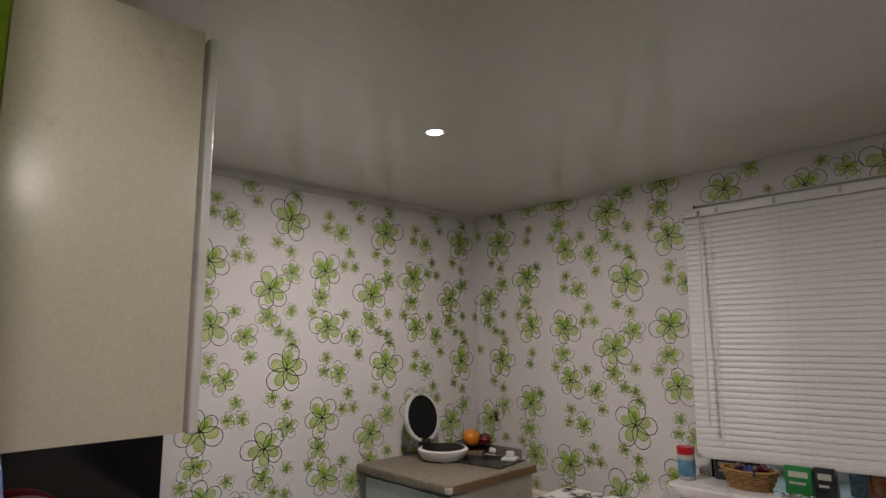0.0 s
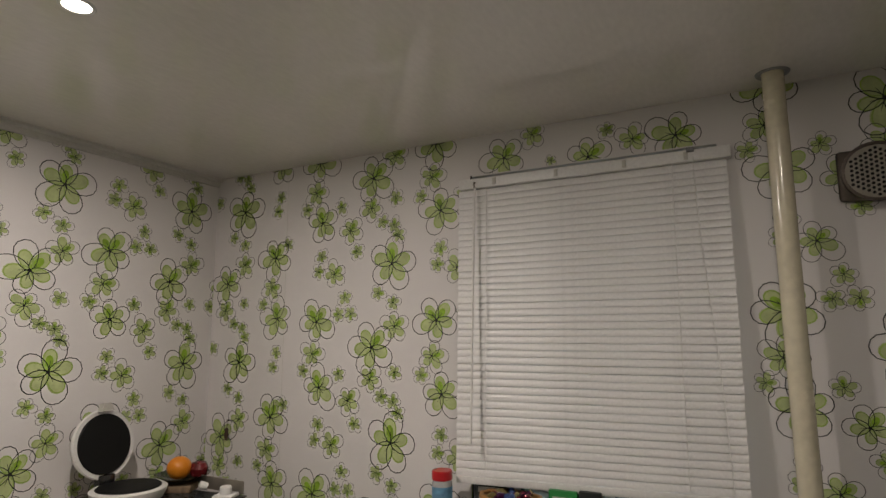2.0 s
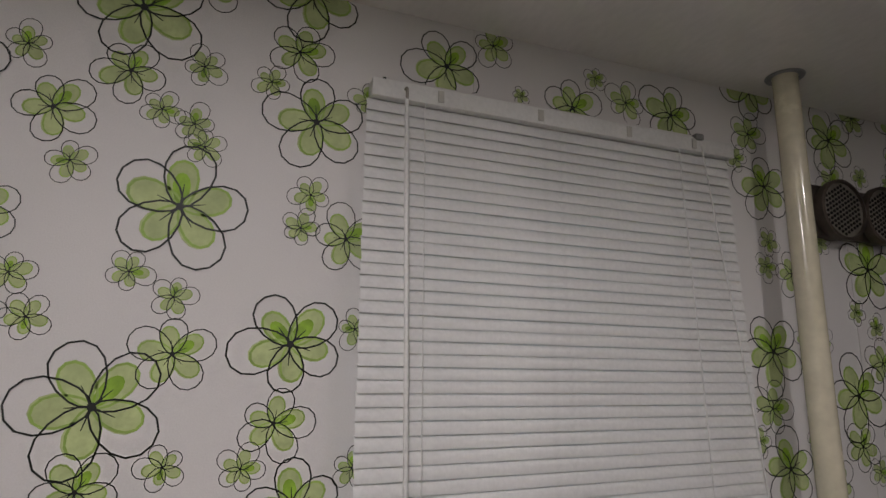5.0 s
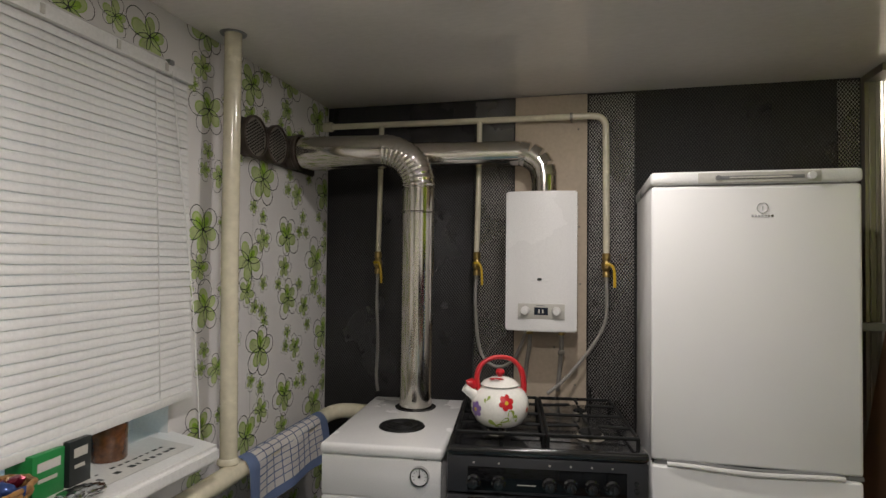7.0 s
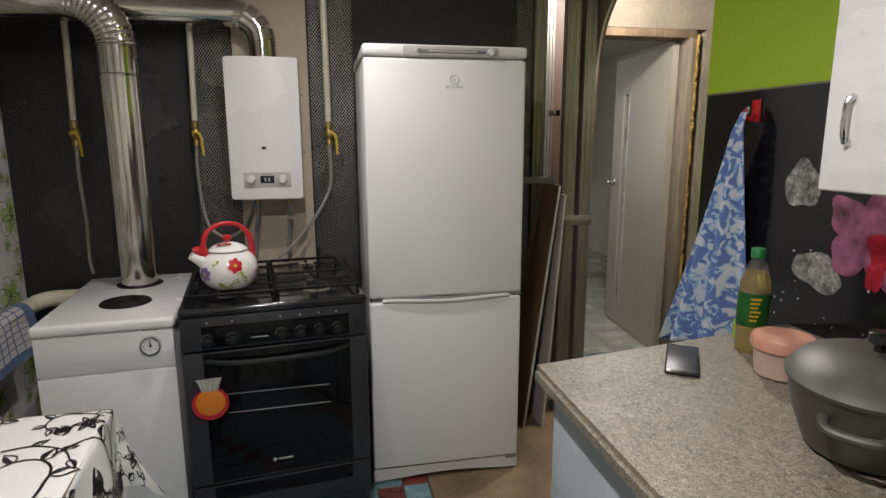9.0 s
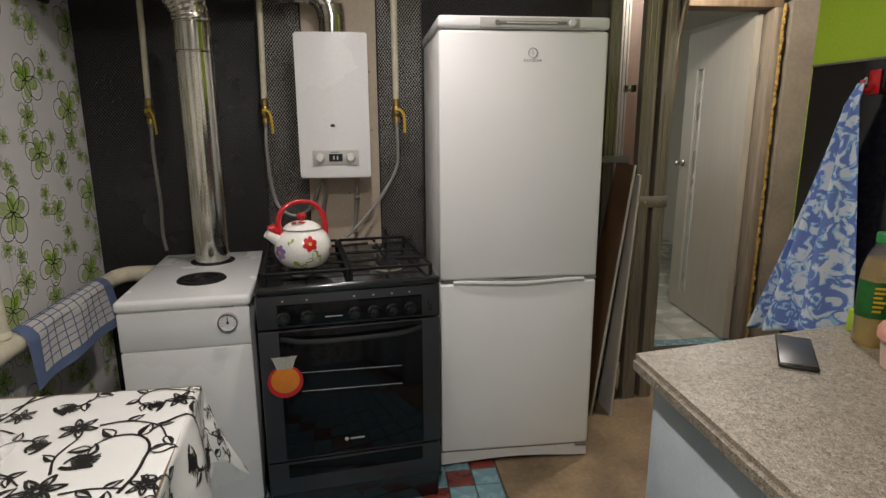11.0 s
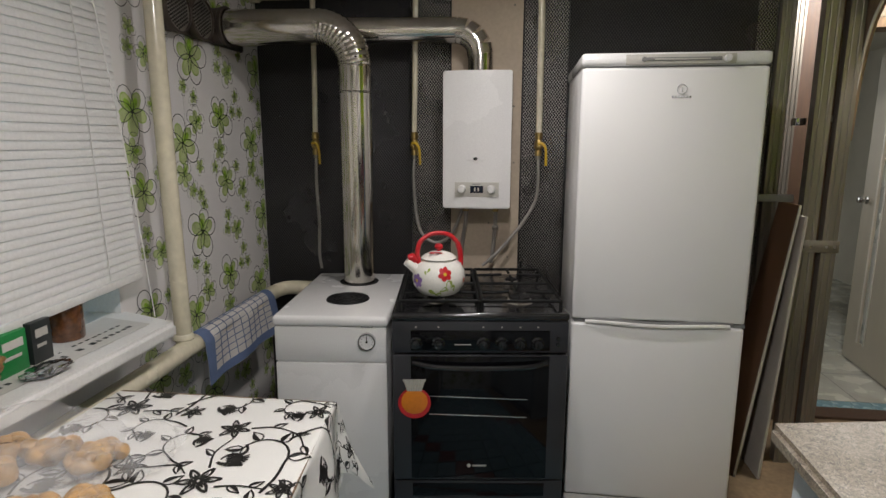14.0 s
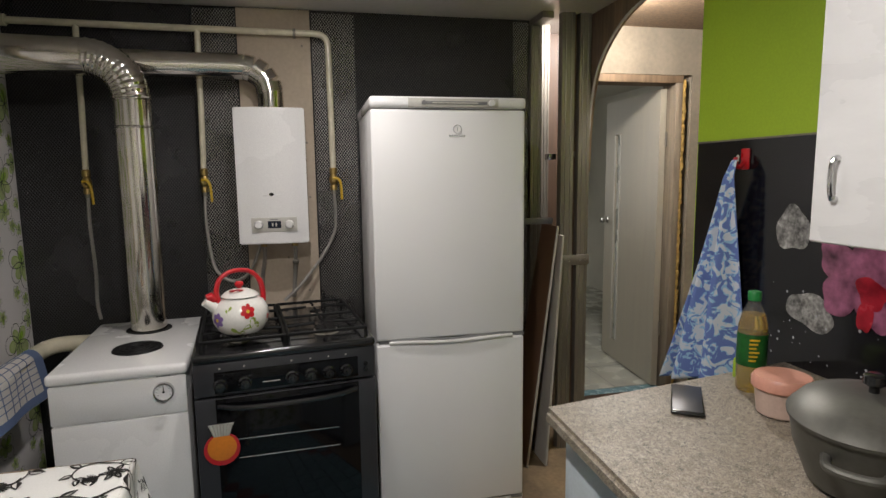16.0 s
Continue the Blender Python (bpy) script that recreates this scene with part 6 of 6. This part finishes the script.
part("casing", box(2.7, 3.2, 6.98, 7.1, 1.70, 1.92, 0.01), WHITE_PL, airc)

# ---- printed flowers of the wallpaper ----
FV = {k: ([], []) for k in ("wash", "leaf", "green", "black")}


def flower(to_wall, u, v, r, turn, bright, inside):
    """One line-drawn five-petal flower: colour wash, green outline and loose black outline."""
    if not inside(u, v, r):
        return
    rnd = random.Random(int(u * 1000) * 7 + int(v * 1000))

    def petal(a, ln, fat, n=14, du=0.0, dv=0.0):
        pts = []
        for k in range(n):
            t = 2 * math.pi * k / n + math.pi
            p = ln * 0.5 * (1 + math.cos(t))
            q = ln * fat * math.sin(t) * (0.72 + 0.42 * p / ln)
            pts.append((u + du + p * math.cos(a) - q * math.sin(a), v + dv + p * math.sin(a) + q * math.cos(a)))
        return pts

    def fill(kind, pts, lift):
        vs, fs = FV[kind]
        b = len(vs)
        vs.extend(to_wall(x, y, lift) for x, y in pts)
        fs.append(tuple(range(b, b + len(pts))))

    def outline(kind, pts, w, lift):
        vs, fs = FV[kind]
        n = len(pts)
        cx, cy = sum(p[0] for p in pts) / n, sum(p[1] for p in pts) / n
        b = len(vs)
        for x, y in pts:
            d = math.hypot(x - cx, y - cy) or 1
            ex_, ey_ = (x - cx) / d * w, (y - cy) / d * w
            vs.append(to_wall(x - ex_, y - ey_, lift))
            vs.append(to_wall(x + ex_, y + ey_, lift))
        for k in range(n):
            m_ = (k + 1) % n
            fs.append((b + 2 * k, b + 2 * k + 1, b + 2 * m_ + 1, b + 2 * m_))

    petals = 5
    for k in range(petals):
        a = turn + 2 * math.pi * k / petals + rnd.uniform(-0.12, 0.12)
        ln = r * rnd.uniform(0.82, 1.08)
        fill("wash", petal(a + 0.07, ln * 0.86, 0.33), 0.0004 + 0.00002 * k)
        if k in bright:
            fill("leaf", petal(a + 0.1, ln * 0.62, 0.25), 0.0007)
        outline("green", petal(a + 0.10, ln * 0.84, 0.31, du=0.02 * r), 0.024 * r, 0.0009)
        outline("black", petal(a - 0.10 + rnd.uniform(-0.06, 0.06), ln * rnd.uniform(1.05, 1.25), 0.39), max(0.017 * r, 0.00065), 0.0012)
        vs, fs = FV["black"]
        b = len(vs)
        c0, s0 = math.cos(a), math.sin(a)
        for p, q in ((0, -0.020), (0, 0.020), (0.40, 0.005), (0.40, -0.005)):
            vs.append(to_wall(u + r * (p * c0 - q * s0), v + r * (p * s0 + q * c0), 0.0013))
        fs.append((b, b + 1, b + 2, b + 3))
    outline("black", [(u + 0.05 * r * math.cos(t), v + 0.05 * r * math.sin(t)) for t in (0, 1.26, 2.5, 3.8, 5.0)], 0.03 * r, 0.0014)


PU, PV = 0.552, 0.665
LARGE = [(0.0, 0.0, 0.088, 0.9, (0, 1)), (0.02, -0.26, 0.080, 0.5, (1,)), (0.36, 0.22, 0.098, 0.2, (1,)), (0.27, -0.10, 0.090, 0.7, (0,))]
MIDDLE = [(-0.018, -0.128, 0.1), (0.162, -0.303, 0.8), (0.372, -0.02, 0.4), (0.263, -0.22, 1.0), (0.085, 0.19, 0.6)]
SMALL = [(-0.064, -0.197), (0.115, -0.203), (0.195, -0.388), (0.018, -0.40), (0.004, -0.462), (0.139, 0.095), (0.109, 0.03), (0.169, 0.03), (0.316, -0.28), (0.368, -0.298), (0.388, -0.337), (0.375, -0.19), (0.297, 0.107), (0.365, 0.07)]


def paper(to_wall, u0, u1, pu, pv_, inside, period=PU):
    """Repeats the pattern over a strip from u0 to u1, with the bright flower at (pu, pv_)."""
    for i in range(-6, 7):
        for j in range(-4, 4):
            ou, ov = pu + i * period, pv_ + j * PV
            cell = [(du, dv, r, t, b) for du, dv, r, t, b in LARGE] + [(du, dv, 0.056, t, (0,)) for du, dv, t in MIDDLE] + [(du, dv, 0.033, 0.3 * k, (k % 5,)) for k, (du, dv) in enumerate(SMALL)]
            for du, dv, r, t, b in cell:
                if u0 < ou + du < u1:
                    flower(to_wall, ou + du, ov + dv, r, t, b, inside)


def clear_west(y, z, r):
    if not (0.0 < z < H + 0.02) or y < 0.0 or y > L - 0.01:
        return False
    return not (WY0 - 0.3 * r < y < WY1 + 0.3 * r and WZ0 - r < z < WZ1 + 0.1 * r)


def on_west(u, v, lift):
    hidden = WY0 - 0.002 < u < WY1 + 0.002 and v < WZ1 + 0.004
    return (0.0 + lift, min(max(u, 0.001), L - 0.008), min(max(v, 0.0), H - 0.001) if not hidden else WZ1 + 0.004)


def on_south(u, v, lift):
    return (min(max(1.72 - u, 0.001), E), 0.0 + lift, min(max(v, 0.0), H - 0.03))


paper(on_west, 0.43, 1.31, 0.605, 1.474, clear_west)
paper(on_west, 2.13, L + 0.1, 2.255, 1.488, clear_west)
for fu, fv, fr_u, ft_ in ((1.43, 2.043, 0.078, 0.9), (1.727, 2.005, 0.070, 0.4), (1.998, 2.035, 0.080, 0.2), (1.535, 2.112, 0.045, 0.5), (1.87, 2.043, 0.050, 0.1), (1.79, 2.088, 0.028, 0.3), (1.60, 2.01, 0.02, 0.7)):
    flower(on_west, fu, fv, fr_u, ft_, (0,), lambda u, v, r: True)
paper(on_west, -0.06, 0.43, 0.374, 1.749, clear_west)
paper(on_south, 0.0, 1.76, 1.72 - 1.045, 1.745, lambda u, v, r: 0 < v < H and u > 0.5 * r, 0.545)
INKS = {"wash": INK_WASH, "leaf": INK_LEAF, "green": INK_GREEN, "black": INK_BLACK}
LABELS = {"wash": "pale green colour wash of the flowers", "leaf": "bright green petal fill", "green": "green brush outline of the flowers", "black": "thin dark outline of the flowers"}
for key, (vs, fs) in FV.items():
    for wall, axis in ((wall_west, 0), (wall_south, 1)):
        ids = {}
        vv, ff = [], []
        for f in fs:
            on_w = all(vs[i][0] < 0.003 for i in f)
            if on_w == (axis == 0):
                nf = []
                for i in f:
                    if i not in ids:
                        ids[i] = len(vv)
                        vv.append(vs[i])
                    nf.append(ids[i])
                ff.append(tuple(nf))
        if ff:
            join_list("flower_print", vv, ff, INKS[key], wall, LABELS[key], "stuff")
seams = bmesh.new()
for y in (0.43, 1.49, 2.55):
    box(0.0, 0.0005, y, y + 0.0012, WZ1 + 0.004 if 1.3 < y < 2.1 else 0.06, H, bm=seams)
part("paper_seam", seams, TRIM, wall_west)

# ---- floor tiles ----
TILE = 0.1005
tm = {}
for key, mt in (("blue", TILE_BLUE), ("red", TILE_RED)):
    tm[key] = mesh_of("tile", box(-TILE / 2 + 0.002, TILE / 2 - 0.002, -TILE / 2 + 0.002, TILE / 2 - 0.002, -0.012, 0.0, 0.0015, seg=1), mt, 0)
tiled = tagged(new("floor_tiles"), "small light-blue floor tiles with scattered red-brown ones", "floor", kind="structure")
rest_v, rest_f = [], []
for i in range(16):
    for j in range(31):
        x, y = 0.045 + TILE * (i + 0.5), 0.02 + TILE * (j + 0.5)
        key = "red" if (i * 3 + j * 2) % 5 == 0 and (i + j) % 2 == 0 or (i == 10 and j == 23) else "blue"
        if j >= 13:
            ob = new("tile", tm[key])
            ob.parent = tiled
            ob.location = (x, y, random.uniform(-0.001, 0.0005))
        else:
            b, q = len(rest_v), TILE / 2 - 0.002
            rest_v += [(x - q, y - q, 0), (x + q, y - q, 0), (x + q, y + q, 0), (x - q, y + q, 0), (x - q, y - q, -0.012), (x + q, y - q, -0.012), (x + q, y + q, -0.012), (x - q, y + q, -0.012)]
            rest_f += [(b, b + 1, b + 2, b + 3), (b, b + 4, b + 5, b + 1), (b + 1, b + 5, b + 6, b + 2), (b + 2, b + 6, b + 7, b + 3), (b + 3, b + 7, b + 4, b)]
join_list("tiles_rest", rest_v, rest_f, TILE_BLUE, tiled, "light-blue floor tiles away from the stove", "stuff")
for i in range(9):
    ob = new("tile", tm["blue"])
    ob.parent = tiled
    ob.location = (2.70 + 0.1005 * i, 3.66, 0.0035)

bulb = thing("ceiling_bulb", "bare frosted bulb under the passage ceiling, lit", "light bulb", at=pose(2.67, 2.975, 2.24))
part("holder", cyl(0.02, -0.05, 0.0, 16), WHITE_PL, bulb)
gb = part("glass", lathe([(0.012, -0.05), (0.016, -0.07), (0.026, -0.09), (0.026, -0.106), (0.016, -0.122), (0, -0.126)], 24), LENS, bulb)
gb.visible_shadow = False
